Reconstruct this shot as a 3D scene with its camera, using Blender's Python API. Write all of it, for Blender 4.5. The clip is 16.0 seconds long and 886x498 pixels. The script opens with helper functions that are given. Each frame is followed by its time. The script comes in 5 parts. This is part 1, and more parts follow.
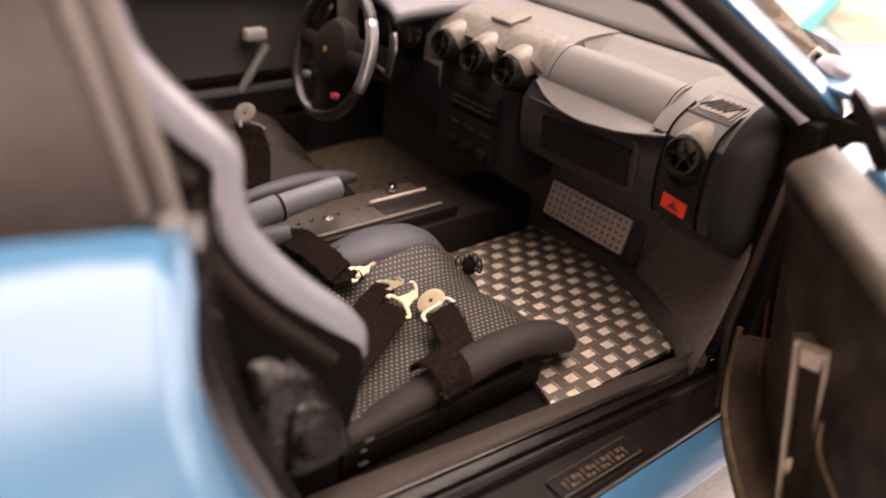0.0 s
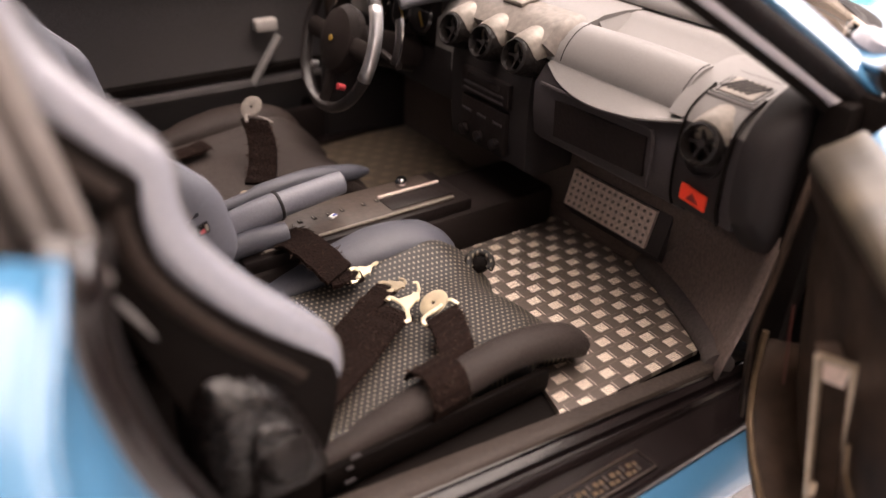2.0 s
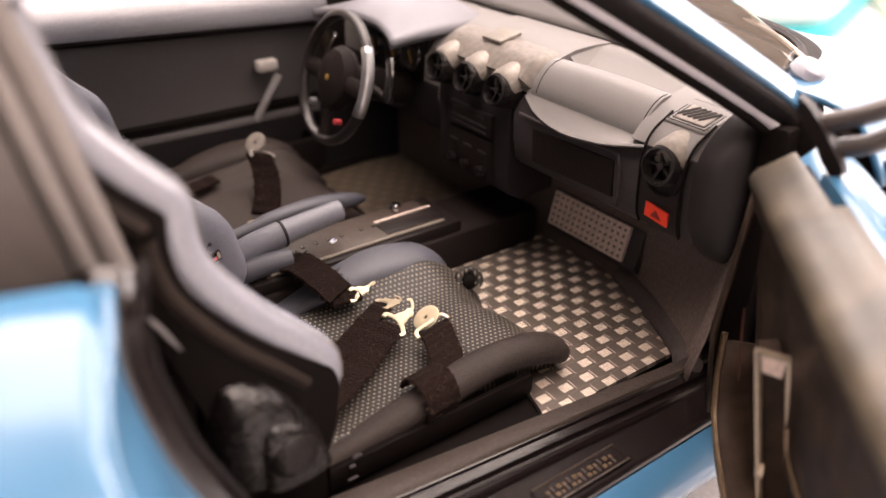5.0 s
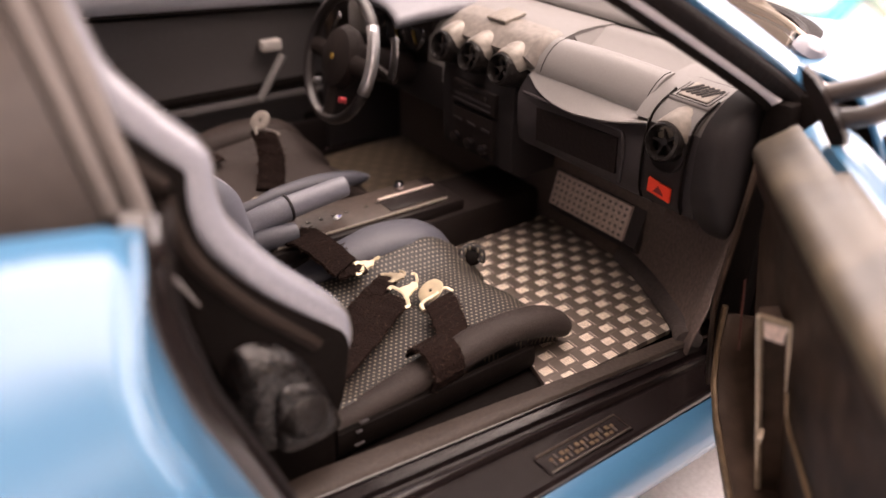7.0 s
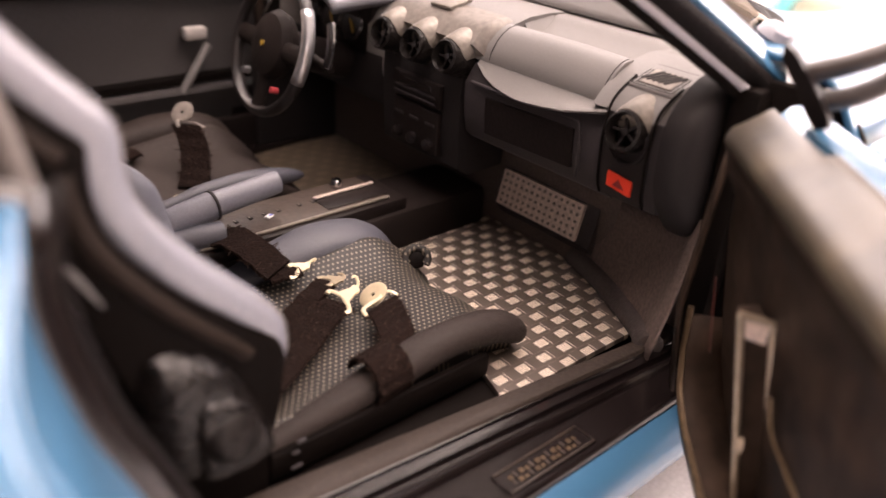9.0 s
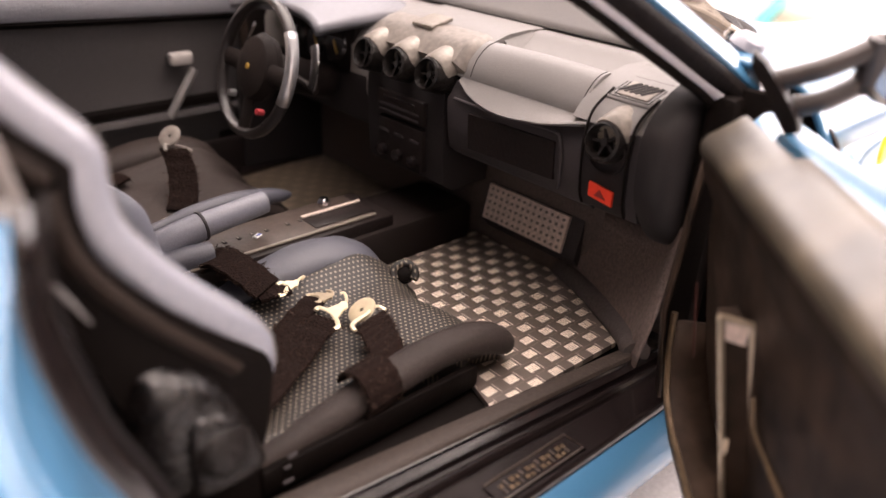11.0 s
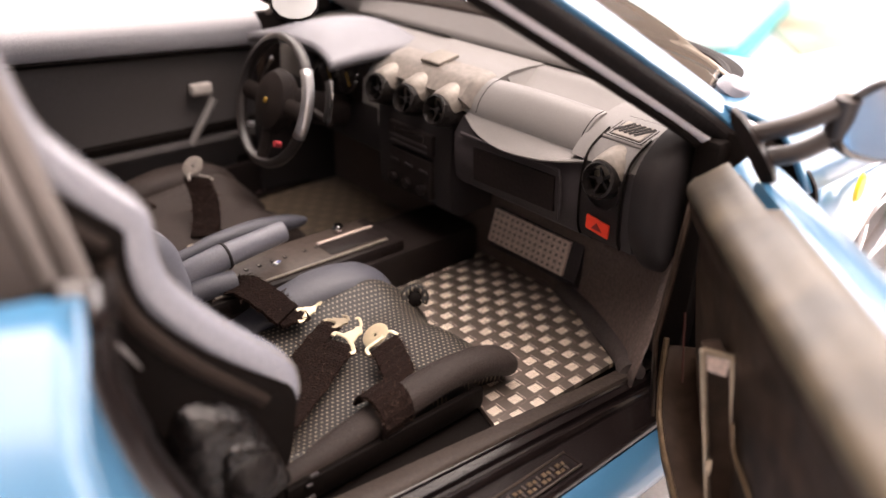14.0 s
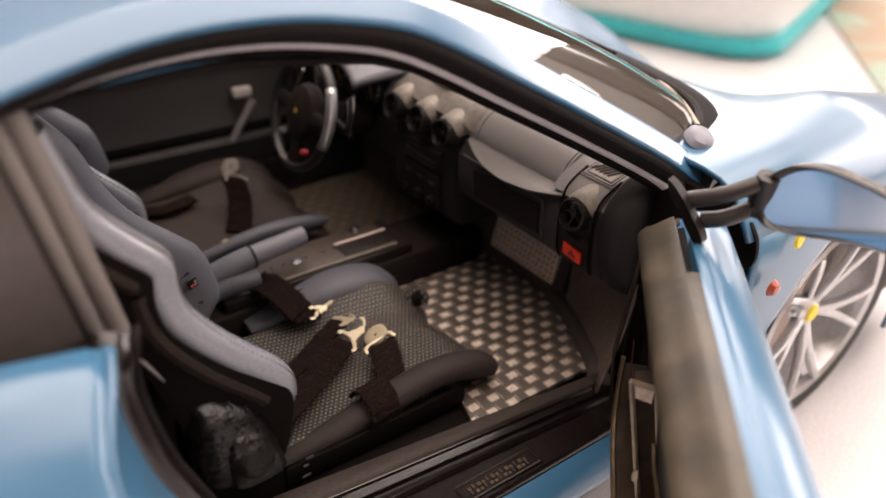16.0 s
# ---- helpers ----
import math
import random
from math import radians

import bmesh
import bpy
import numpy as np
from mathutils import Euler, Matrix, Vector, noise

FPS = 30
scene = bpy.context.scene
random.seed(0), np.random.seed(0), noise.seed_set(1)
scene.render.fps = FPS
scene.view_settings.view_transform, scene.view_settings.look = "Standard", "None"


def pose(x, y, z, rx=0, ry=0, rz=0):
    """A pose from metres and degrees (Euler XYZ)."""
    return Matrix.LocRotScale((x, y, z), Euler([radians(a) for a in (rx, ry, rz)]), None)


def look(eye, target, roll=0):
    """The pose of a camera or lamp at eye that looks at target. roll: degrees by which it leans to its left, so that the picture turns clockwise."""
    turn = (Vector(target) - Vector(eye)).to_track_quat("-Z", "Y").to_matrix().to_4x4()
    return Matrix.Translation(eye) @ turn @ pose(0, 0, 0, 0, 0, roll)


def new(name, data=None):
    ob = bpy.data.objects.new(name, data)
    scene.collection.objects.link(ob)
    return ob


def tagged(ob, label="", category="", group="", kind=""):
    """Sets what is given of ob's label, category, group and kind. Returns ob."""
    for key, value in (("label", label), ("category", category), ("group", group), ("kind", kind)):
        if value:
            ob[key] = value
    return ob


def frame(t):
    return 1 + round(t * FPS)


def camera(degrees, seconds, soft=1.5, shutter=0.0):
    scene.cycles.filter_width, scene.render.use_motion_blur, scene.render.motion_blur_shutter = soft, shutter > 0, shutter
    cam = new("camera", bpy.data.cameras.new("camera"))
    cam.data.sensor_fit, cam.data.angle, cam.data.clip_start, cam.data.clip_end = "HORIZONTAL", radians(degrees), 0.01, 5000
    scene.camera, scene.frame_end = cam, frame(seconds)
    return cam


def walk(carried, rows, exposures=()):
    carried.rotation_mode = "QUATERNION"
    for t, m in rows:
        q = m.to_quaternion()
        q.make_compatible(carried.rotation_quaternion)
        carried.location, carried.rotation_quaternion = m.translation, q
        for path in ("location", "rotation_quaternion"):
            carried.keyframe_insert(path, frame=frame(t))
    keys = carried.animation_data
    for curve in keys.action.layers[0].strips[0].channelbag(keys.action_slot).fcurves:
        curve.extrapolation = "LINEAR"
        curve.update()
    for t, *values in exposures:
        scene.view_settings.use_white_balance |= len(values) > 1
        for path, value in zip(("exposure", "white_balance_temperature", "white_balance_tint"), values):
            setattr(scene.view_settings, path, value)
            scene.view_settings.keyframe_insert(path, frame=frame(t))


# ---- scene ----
# A diecast model of a sports coupe stands on a pale table top with its passenger door open.
# Lengths are written in metres of the full-size car; K brings them to the model's size.
K = 1 / 18
cam = camera(59.1, 16.0, 1.5, 0.5)
cam.data.dof.use_dof = True
cam.data.dof.focus_distance = 1.6 * K
cam.data.dof.aperture_fstop = 21.0
PATH = [
    (0, (-1.864, -1.307, 1.205), (-0.704, -0.005, 0.227), 6.1),
    (0.5, (-1.828, -1.206, 1.114), (-0.645, 0.063, 0.119), 6.7),
    (1, (-1.796, -1.231, 1.134), (-0.654, 0.06, 0.118), 5.6),
    (1.5, (-1.74, -1.28, 1.181), (-0.711, 0.086, 0.143), 3.0),
    (2, (-1.719, -1.299, 1.193), (-0.69, 0.075, 0.168), 2.8),
    (2.5, (-1.722, -1.293, 1.223), (-0.71, 0.113, 0.224), 1.3),
    (3, (-1.714, -1.331, 1.229), (-0.708, 0.096, 0.252), 0.7),
    (3.5, (-1.744, -1.316, 1.212), (-0.697, 0.072, 0.223), 1.0),
    (4, (-1.751, -1.359, 1.247), (-0.728, 0.044, 0.255), 0.5),
    (6.5, (-1.806, -1.437, 1.271), (-0.757, -0.037, 0.302), 1.3),
    (7, (-1.812, -1.438, 1.237), (-0.768, -0.048, 0.247), 1.6),
    (7.5, (-1.818, -1.432, 1.226), (-0.761, -0.049, 0.241), 1.8),
    (8, (-1.813, -1.421, 1.197), (-0.731, -0.053, 0.219), 2.4),
    (8.5, (-1.813, -1.414, 1.185), (-0.723, -0.046, 0.216), 2.5),
    (9, (-1.768, -1.339, 1.147), (-0.577, -0.046, 0.194), 4.1),
    (9.2, (-1.764, -1.278, 1.136), (-0.545, -0.038, 0.146), 4.3),
    (11.5, (-1.783, -1.394, 1.157), (-0.569, -0.082, 0.26), 2.4),
    (12, (-1.801, -1.409, 1.177), (-0.591, -0.095, 0.277), 2.2),
    (12.5, (-1.802, -1.4, 1.182), (-0.592, -0.096, 0.269), 2.5),
    (13, (-1.812, -1.397, 1.223), (-0.608, -0.087, 0.311), 2.1),
    (13.5, (-1.811, -1.394, 1.225), (-0.606, -0.085, 0.312), 2.3),
    (14, (-1.819, -1.414, 1.254), (-0.62, -0.1, 0.34), 2.1),
    (14.5, (-1.831, -1.439, 1.266), (-0.637, -0.12, 0.352), 2.1),
    (15, (-1.833, -1.469, 1.291), (-0.662, -0.131, 0.375), 2.1),
    (15.5, (-1.824, -1.535, 1.359), (-0.666, -0.187, 0.441), 3.9),
    (16, (-1.804, -1.589, 1.498), (-0.747, -0.241, 0.466), 2.8),
]
EXPOSURES = [(0.0, -0.25, 7280, 25), (0.5, -0.35, 7180, 24), (1.5, -0.05, 7050, 22), (2.5, 0.0, 6800, 21), (4.0, 0.03, 6850, 21), (7.0, -0.1, 7080, 26), (9.0, -0.08, 7030, 26), (12.0, 0.0, 6640, 20), (15.1, -0.12, 6820, 20), (15.5, -0.42, 6750, 20), (16.0, -1.0, 6900, 19)]
walk(cam, [(t, look(Vector(eye) * K, Vector(target) * K, roll)) for t, eye, target, roll in PATH], EXPOSURES)

# ---- light ----
world = bpy.data.worlds.new("room_air")
scene.world = world
world.use_nodes = True
world.node_tree.nodes["Background"].inputs[0].default_value = (1.0, 0.95, 0.9, 1)
world.node_tree.nodes["Background"].inputs[1].default_value = 0.35


def area(name, eye, target, size, watts, colour):
    data = bpy.data.lights.new(name, "AREA")
    data.shape, data.size, data.size_y = "RECTANGLE", size[0], size[1]
    data.energy, data.color = watts, colour
    ob = new(name, data)
    ob.matrix_world = look(eye, target)
    return ob


area("ceiling_lamp_light", (0.30, 0.02, 1.54), (0.28, 0.0, 0.0), (2.4, 2.2), 158, (1.0, 0.90, 0.82))
# Three unseen fill lights, added for pale reflections on the paint; no windows are built.
area("back_fill_light", (-0.25, -1.60, 0.74), (-0.05, 0.0, 0.1), (1.4, 0.45), 5, (1.0, 0.97, 0.95))
area("corner_fill_light", (1.20, 1.25, 0.84), (-0.05, 0.0, 0.1), (2.2, 1.2), 90, (1.0, 0.97, 0.95))
area("front_fill_light", (1.62, -0.20, 0.55), (0.0, -0.05, 0.1), (1.6, 0.7), 58, (1.0, 0.97, 0.95))


# ---- materials ----
def material(name, colour, rough=0.5, metal=0.0, vary=0.25, grain=30.0, bump=0.15, coat=0.0, stain=0.2, spec=0.5):
    """A surface with fine grain and broad stains. grain: features per full-size metre."""
    m = bpy.data.materials.new(name)
    m.use_nodes = True
    nt = m.node_tree
    b = nt.nodes["Principled BSDF"]
    b.inputs["Metallic"].default_value = metal
    b.inputs["Specular IOR Level"].default_value = spec
    b.inputs["Coat Weight"].default_value = coat
    b.inputs["Coat Roughness"].default_value = 0.12
    tc = nt.nodes.new("ShaderNodeTexCoord")
    fine = nt.nodes.new("ShaderNodeTexNoise")
    fine.inputs["Scale"].default_value = grain / K
    fine.inputs["Detail"].default_value = 4
    broad = nt.nodes.new("ShaderNodeTexNoise")
    broad.inputs["Scale"].default_value = 4.0 / K
    broad.inputs["Detail"].default_value = 3
    nt.links.new(tc.outputs["Object"], fine.inputs["Vector"])
    nt.links.new(tc.outputs["Object"], broad.inputs["Vector"])
    mixf = nt.nodes.new("ShaderNodeMath")
    mixf.operation = "MULTIPLY_ADD"
    nt.links.new(broad.outputs["Fac"], mixf.inputs[0])
    mixf.inputs[1].default_value = stain
    nt.links.new(fine.outputs["Fac"], mixf.inputs[2])
    ramp = nt.nodes.new("ShaderNodeValToRGB")
    ramp.color_ramp.elements[0].position, ramp.color_ramp.elements[1].position = 0.3, 0.85
    lo = [max(0.0, c * (1 - vary)) for c in colour]
    hi = [min(1.0, c * (1 + vary)) for c in colour]
    ramp.color_ramp.elements[0].color, ramp.color_ramp.elements[1].color = (*lo, 1), (*hi, 1)
    level = mixf.outputs[0]
    if stain > 0.4:
        level = math_node(nt, "DIVIDE", level, 1 + stain)
        ramp.color_ramp.elements[0].position, ramp.color_ramp.elements[1].position = 0.36, 0.66
    nt.links.new(level, ramp.inputs["Fac"])
    nt.links.new(ramp.outputs["Color"], b.inputs["Base Color"])
    rr = nt.nodes.new("ShaderNodeMapRange")
    rr.inputs["To Min"].default_value, rr.inputs["To Max"].default_value = max(0.02, rough - 0.08), min(1.0, rough + 0.08)
    nt.links.new(broad.outputs["Fac"], rr.inputs["Value"])
    nt.links.new(rr.outputs["Result"], b.inputs["Roughness"])
    if bump:
        bp = nt.nodes.new("ShaderNodeBump")
        bp.inputs["Strength"].default_value = bump
        bp.inputs["Distance"].default_value = 0.006 * K
        nt.links.new(fine.outputs["Fac"], bp.inputs["Height"])
        nt.links.new(bp.outputs["Normal"], b.inputs["Normal"])
        if bump > 0.5:
            nt.links.new(bp.outputs["Normal"], b.inputs["Coat Normal"])
    return m


def math_node(nt, op, a, b=None, c=None):
    n = nt.nodes.new("ShaderNodeMath")
    n.operation = op
    for i, v in enumerate((a, b, c)):
        if v is None:
            continue
        if isinstance(v, (int, float)):
            n.inputs[i].default_value = v
        else:
            nt.links.new(v, n.inputs[i])
    return n.outputs[0]


def plan_coords(nt, turn=0.0):
    """x and y of a surface in full-size metres, turned by so many degrees."""
    tc = nt.nodes.new("ShaderNodeTexCoord")
    mp = nt.nodes.new("ShaderNodeMapping")
    mp.inputs["Scale"].default_value = (1 / K, 1 / K, 1 / K)
    mp.inputs["Rotation"].default_value = (0, 0, radians(turn))
    nt.links.new(tc.outputs["Object"], mp.inputs["Vector"])
    sx = nt.nodes.new("ShaderNodeSeparateXYZ")
    nt.links.new(mp.outputs["Vector"], sx.inputs[0])
    return sx.outputs[0], sx.outputs[1]


def weave_material(name, ground, thread):
    """Carbon-pattern floor: silver blocks of fine ribs in a staggered weave on black."""
    m = material(name, ground[:3], 0.4)
    nt = m.node_tree
    b = nt.nodes["Principled BSDF"]
    b.inputs["Coat Weight"].default_value, b.inputs["Coat Roughness"].default_value = 0.8, 0.32
    x, y = plan_coords(nt)
    yy = math_node(nt, "ADD", y, 0.459)
    u = math_node(nt, "ADD", math_node(nt, "DIVIDE", math_node(nt, "MULTIPLY_ADD", yy, -0.0424, math_node(nt, "ADD", x, 0.6774)), WEAVE_U), 100.5)
    v = math_node(nt, "ADD", math_node(nt, "DIVIDE", yy, WEAVE_V), 100.5)
    shift = math_node(nt, "MULTIPLY", math_node(nt, "MODULO", math_node(nt, "FLOOR", v), 2.0), 0.5)
    uu = math_node(nt, "SUBTRACT", math_node(nt, "FRACT", math_node(nt, "ADD", u, shift)), 0.5)
    vv = math_node(nt, "SUBTRACT", math_node(nt, "FRACT", v), 0.5)
    block = math_node(nt, "MULTIPLY", math_node(nt, "LESS_THAN", math_node(nt, "ABSOLUTE", uu), 0.225), math_node(nt, "LESS_THAN", math_node(nt, "ABSOLUTE", vv), 0.29))
    rib = math_node(nt, "GREATER_THAN", math_node(nt, "FRACT", math_node(nt, "MULTIPLY", math_node(nt, "ADD", vv, 0.5), 8.6)), 0.38)
    dot_u = math_node(nt, "LESS_THAN", math_node(nt, "ABSOLUTE", math_node(nt, "SUBTRACT", uu, 0.32)), 0.026)
    dots = math_node(nt, "MULTIPLY", math_node(nt, "MULTIPLY", math_node(nt, "MULTIPLY", dot_u, rib), math_node(nt, "LESS_THAN", math_node(nt, "ABSOLUTE", vv), 0.40)), 0.65)
    dot_v = math_node(nt, "MULTIPLY", math_node(nt, "GREATER_THAN", math_node(nt, "ABSOLUTE", vv), 0.44), math_node(nt, "GREATER_THAN", math_node(nt, "ABSOLUTE", uu), 0.25))
    rib_u = math_node(nt, "GREATER_THAN", math_node(nt, "FRACT", math_node(nt, "MULTIPLY", math_node(nt, "ADD", uu, 0.5), 14.0)), 0.5)
    dash = math_node(nt, "MULTIPLY", math_node(nt, "MULTIPLY", dot_v, rib_u), 0.10)
    silver = math_node(nt, "MAXIMUM", math_node(nt, "MAXIMUM", math_node(nt, "MULTIPLY", block, math_node(nt, "MULTIPLY_ADD", rib, 0.70, 0.30)), dots), dash)
    mx = nt.nodes.new("ShaderNodeMix")
    mx.data_type = "RGBA"
    nt.links.new(silver, mx.inputs[0])
    mx.inputs[6].default_value = (*ground, 1)
    mx.inputs[7].default_value = (*thread, 1)
    nt.links.new(mx.outputs[2], b.inputs["Base Color"])
    nt.links.new(math_node(nt, "MULTIPLY", silver, 0.35), b.inputs["Metallic"])
    bp = nt.nodes.new("ShaderNodeBump")
    bp.inputs["Strength"].default_value, bp.inputs["Distance"].default_value = 0.3, 0.003 * K
    nt.links.new(silver, bp.inputs["Height"])
    nt.links.new(bp.outputs["Normal"], b.inputs["Normal"])
    return m


def dotted_material():
    """Technical mesh cloth: rows of pale dots on black."""
    m = material("dotted_cloth", (0.02, 0.02, 0.02), 0.6)
    nt = m.node_tree
    b = nt.nodes["Principled BSDF"]
    x, y = plan_coords(nt, 8)
    u, v = math_node(nt, "DIVIDE", x, 0.0108), math_node(nt, "DIVIDE", y, 0.0108)
    shift = math_node(nt, "MULTIPLY", math_node(nt, "MODULO", math_node(nt, "FLOOR", v), 2.0), 0.5)
    uu = math_node(nt, "SUBTRACT", math_node(nt, "FRACT", math_node(nt, "ADD", math_node(nt, "ADD", u, shift), 500.0)), 0.5)
    vv = math_node(nt, "SUBTRACT", math_node(nt, "FRACT", math_node(nt, "ADD", v, 500.0)), 0.5)
    d = math_node(nt, "SQRT", math_node(nt, "ADD", math_node(nt, "MULTIPLY", uu, uu), math_node(nt, "MULTIPLY", vv, vv)))
    dot = math_node(nt, "LESS_THAN", d, 0.23)
    mx = nt.nodes.new("ShaderNodeMix")
    mx.data_type = "RGBA"
    nt.links.new(dot, mx.inputs[0])
    mx.inputs[6].default_value = (0.012, 0.0098, 0.0086, 1)
    mx.inputs[7].default_value = (0.200, 0.170, 0.130, 1)
    nt.links.new(mx.outputs[2], b.inputs["Base Color"])
    bp = nt.nodes.new("ShaderNodeBump")
    bp.inputs["Strength"].default_value, bp.inputs["Distance"].default_value = 0.5, 0.003 * K
    nt.links.new(dot, bp.inputs["Height"])
    nt.links.new(bp.outputs["Normal"], b.inputs["Normal"])
    return m


def glass_material(name, tint, ior=1.5):
    m = bpy.data.materials.new(name)
    m.use_nodes = True
    nt = m.node_tree
    nt.nodes.clear()
    out = nt.nodes.new("ShaderNodeOutputMaterial")
    tr, gl = nt.nodes.new("ShaderNodeBsdfTransparent"), nt.nodes.new("ShaderNodeBsdfGlossy")
    tr.inputs[0].default_value = (*tint, 1)
    gl.inputs["Roughness"].default_value = 0.03
    mix, fr = nt.nodes.new("ShaderNodeMixShader"), nt.nodes.new("ShaderNodeFresnel")
    fr.inputs[0].default_value = ior
    nt.links.new(fr.outputs[0], mix.inputs[0])
    nt.links.new(tr.outputs[0], mix.inputs[1])
    nt.links.new(gl.outputs[0], mix.inputs[2])
    nt.links.new(mix.outputs[0], out.inputs[0])
    return m


WEAVE_U, WEAVE_V = 0.0597, 0.0365
PAINT = material("pale_blue_paint", (0.040, 0.143, 0.255), 0.36, 0.0, 0.05, 400, 0.01, 1.0, 0.1, 0.3)
PAINT.node_tree.nodes["Principled BSDF"].inputs["Coat IOR"].default_value = 1.56
PAINT.node_tree.nodes["Principled BSDF"].inputs["Coat Roughness"].default_value = 0.22
BLACK = material("black_plastic", (0.010, 0.007, 0.0065), 0.5, 0, 0.3, 120, 0.2, spec=0.2)
TRIM = material("satin_black_trim", (0.008, 0.0055, 0.0055), 0.24, 0, 0.3, 60, 0.05, 0.4, spec=0.4)
LEATHER = material("charcoal_leather", (0.014, 0.010, 0.009), 0.62, 0, 0.3, 300, 0.35, spec=0.15)
SATIN = material("dull_grey_metal", (0.25, 0.24, 0.235), 0.4, 0.4, 0.2, 60, 0.1)
PALE_METAL = material("pale_worn_metal", (0.58, 0.55, 0.52), 0.4, 0.3, 0.15, 60, 0.1)
SHELL = material("matte_black_shell", (0.005, 0.0035, 0.003), 0.6, 0, 0.35, 200, 0.2, spec=0.07)
DOORPAD = material("pale_slate_door_vinyl", (0.29, 0.29, 0.31), 0.4, 0, 0.15, 260, 0.3)
BOLSTER = material("pale_slate_leather", (0.275, 0.285, 0.33), 0.25, 0, 0.2, 260, 0.35, 0.75, spec=0.9)
SEAL = material("matt_black_rubber", (0.010, 0.008, 0.008), 0.6, 0, 0.3, 120, 0.2, spec=0.12)
LIP = material("pale_grey_vinyl_edge", (0.52, 0.51, 0.55), 0.4, 0, 0.1, 200, 0.1)
SLATE = material("slate_dash_vinyl", (0.15, 0.15, 0.168), 0.5, 0, 0.12, 400, 0.2)
BROWN = material("worn_brown_black_leather", (0.034, 0.026, 0.023), 0.6, 0, 0.35, 200, 0.4, spec=0.2)
ROLL = material("brown_charcoal_leather", (0.028, 0.0215, 0.0192), 0.6, 0, 0.3, 300, 0.4, spec=0.22)
GRIP = material("blue_grey_grip", (0.150, 0.155, 0.185), 0.45, 0, 0.15, 350, 0.15)
GREY = material("slate_grey_leather", (0.072, 0.075, 0.093), 0.5, 0, 0.2, 350, 0.25)
DASH = material("grey_dash_plastic", (0.186, 0.176, 0.170), 0.5, 0, 0.12, 420, 0.2)
# Darker copy of DASH that puts the dash front's shade into colour.
DASH_LOW = material("darkened_dash_plastic", (0.036, 0.031, 0.033), 0.55, 0, 0.2, 350, 0.25, spec=0.3)
PANEL = material("slate_door_vinyl", (0.068, 0.062, 0.062), 0.55, 0, 0.2, 300, 0.25)
PLATE = material("worn_grey_vent_plate", (0.19, 0.168, 0.148), 0.45, 0.1, 0.3, 70, 0.2)
HOOD = material("worn_silver_grey_plastic", (0.22, 0.195, 0.168), 0.4, 0.2, 0.25, 90, 0.15)
LEDGE = material("brown_black_sill_vinyl", (0.032, 0.0235, 0.019), 0.6, 0, 0.3, 150, 0.3, spec=0.3)
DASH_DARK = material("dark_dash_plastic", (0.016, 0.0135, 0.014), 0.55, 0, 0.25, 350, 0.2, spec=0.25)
CARPET = material("dark_carpet", (0.080, 0.062, 0.055), 0.9, 0, 0.35, 220, 0.5)
KICKTRIM = material("grey_footwell_trim", (0.062, 0.051, 0.048), 0.6, 0, 0.25, 150, 0.3, spec=0.3)
KICK = material("brown_footwell_vinyl", (0.115, 0.086, 0.076), 0.7, 0, 0.35, 120, 0.4)
CARBON = material("lacquered_carbon_shell", (0.004, 0.0028, 0.0026), 0.5, 0, 0.6, 75, 1.0, 0.9, spec=0.1)
CARBON.node_tree.nodes["Principled BSDF"].inputs["Coat IOR"].default_value = 1.5
CARBON.node_tree.nodes["Principled BSDF"].inputs["Coat Roughness"].default_value = 0.13
RIB = material("brown_shell_rib", (0.019, 0.013, 0.0105), 0.6, 0, 0.3, 200, 0.2, spec=0.15)
KNOB = material("worn_black_knob", (0.007, 0.0055, 0.005), 0.38, 0, 0.4, 90, 0.8, spec=0.3)
RIM = material("dark_satin_rim", (0.016, 0.013, 0.0125), 0.34, 0.0, 0.2, 200, 0.1, 0.2)
# Darker copy of BRASS: shade put into the colour of two hooks.
SHADED_BRASS = material("shaded_brass", (0.36, 0.30, 0.21), 0.45, 0.4, 0.15, 60, 0.1)
FAINT_RED = material("faded_red_knob", (0.42, 0.04, 0.05), 0.5, 0, 0.1, 60, 0.05)
DARK_RED = material("dark_red_edge", (0.045, 0.014, 0.011), 0.35, 0, 0.2, 60, 0.05)
WEBBING = material("brown_black_webbing", (0.011, 0.0058, 0.0045), 0.95, 0, 0.9, 220, 1.0, spec=0.1)
ARM = material("brown_grey_mirror_arm", (0.021, 0.0155, 0.014), 0.42, 0, 0.2, 80, 0.1)
WIPER = material("tan_grey_plastic", (0.30, 0.25, 0.20), 0.5, 0, 0.2, 80, 0.1)
FIBRE = material("brown_fibre", (0.036, 0.022, 0.016), 0.9, 0, 0.5, 300, 0.0, spec=0.2)
BRASS = material("etched_brass", (0.80, 0.70, 0.50), 0.4, 0.6, 0.1, 60, 0.05)
SILVER = material("satin_silver", (0.55, 0.55, 0.56), 0.3, 0.9, 0.12, 60, 0.05)
CHROME = material("bright_metal", (0.75, 0.75, 0.76), 0.15, 1.0, 0.08, 40, 0.02)
RED = material("red_label", (0.75, 0.05, 0.02), 0.5, 0, 0.1, 60, 0.05)
YELLOW = material("yellow_badge", (0.85, 0.65, 0.03), 0.4, 0, 0.1, 60, 0.02)
GOLD = material("dull_gold_badge", (0.30, 0.18, 0.02), 0.5, 0, 0.1, 60, 0.02)
BRONZE = material("worn_bronze_edge", (0.13, 0.09, 0.055), 0.4, 0.5, 0.4, 60, 0.2)
BADGEBLUE = material("blue_badge", (0.08, 0.12, 0.45), 0.4, 0, 0.1, 60, 0.02)
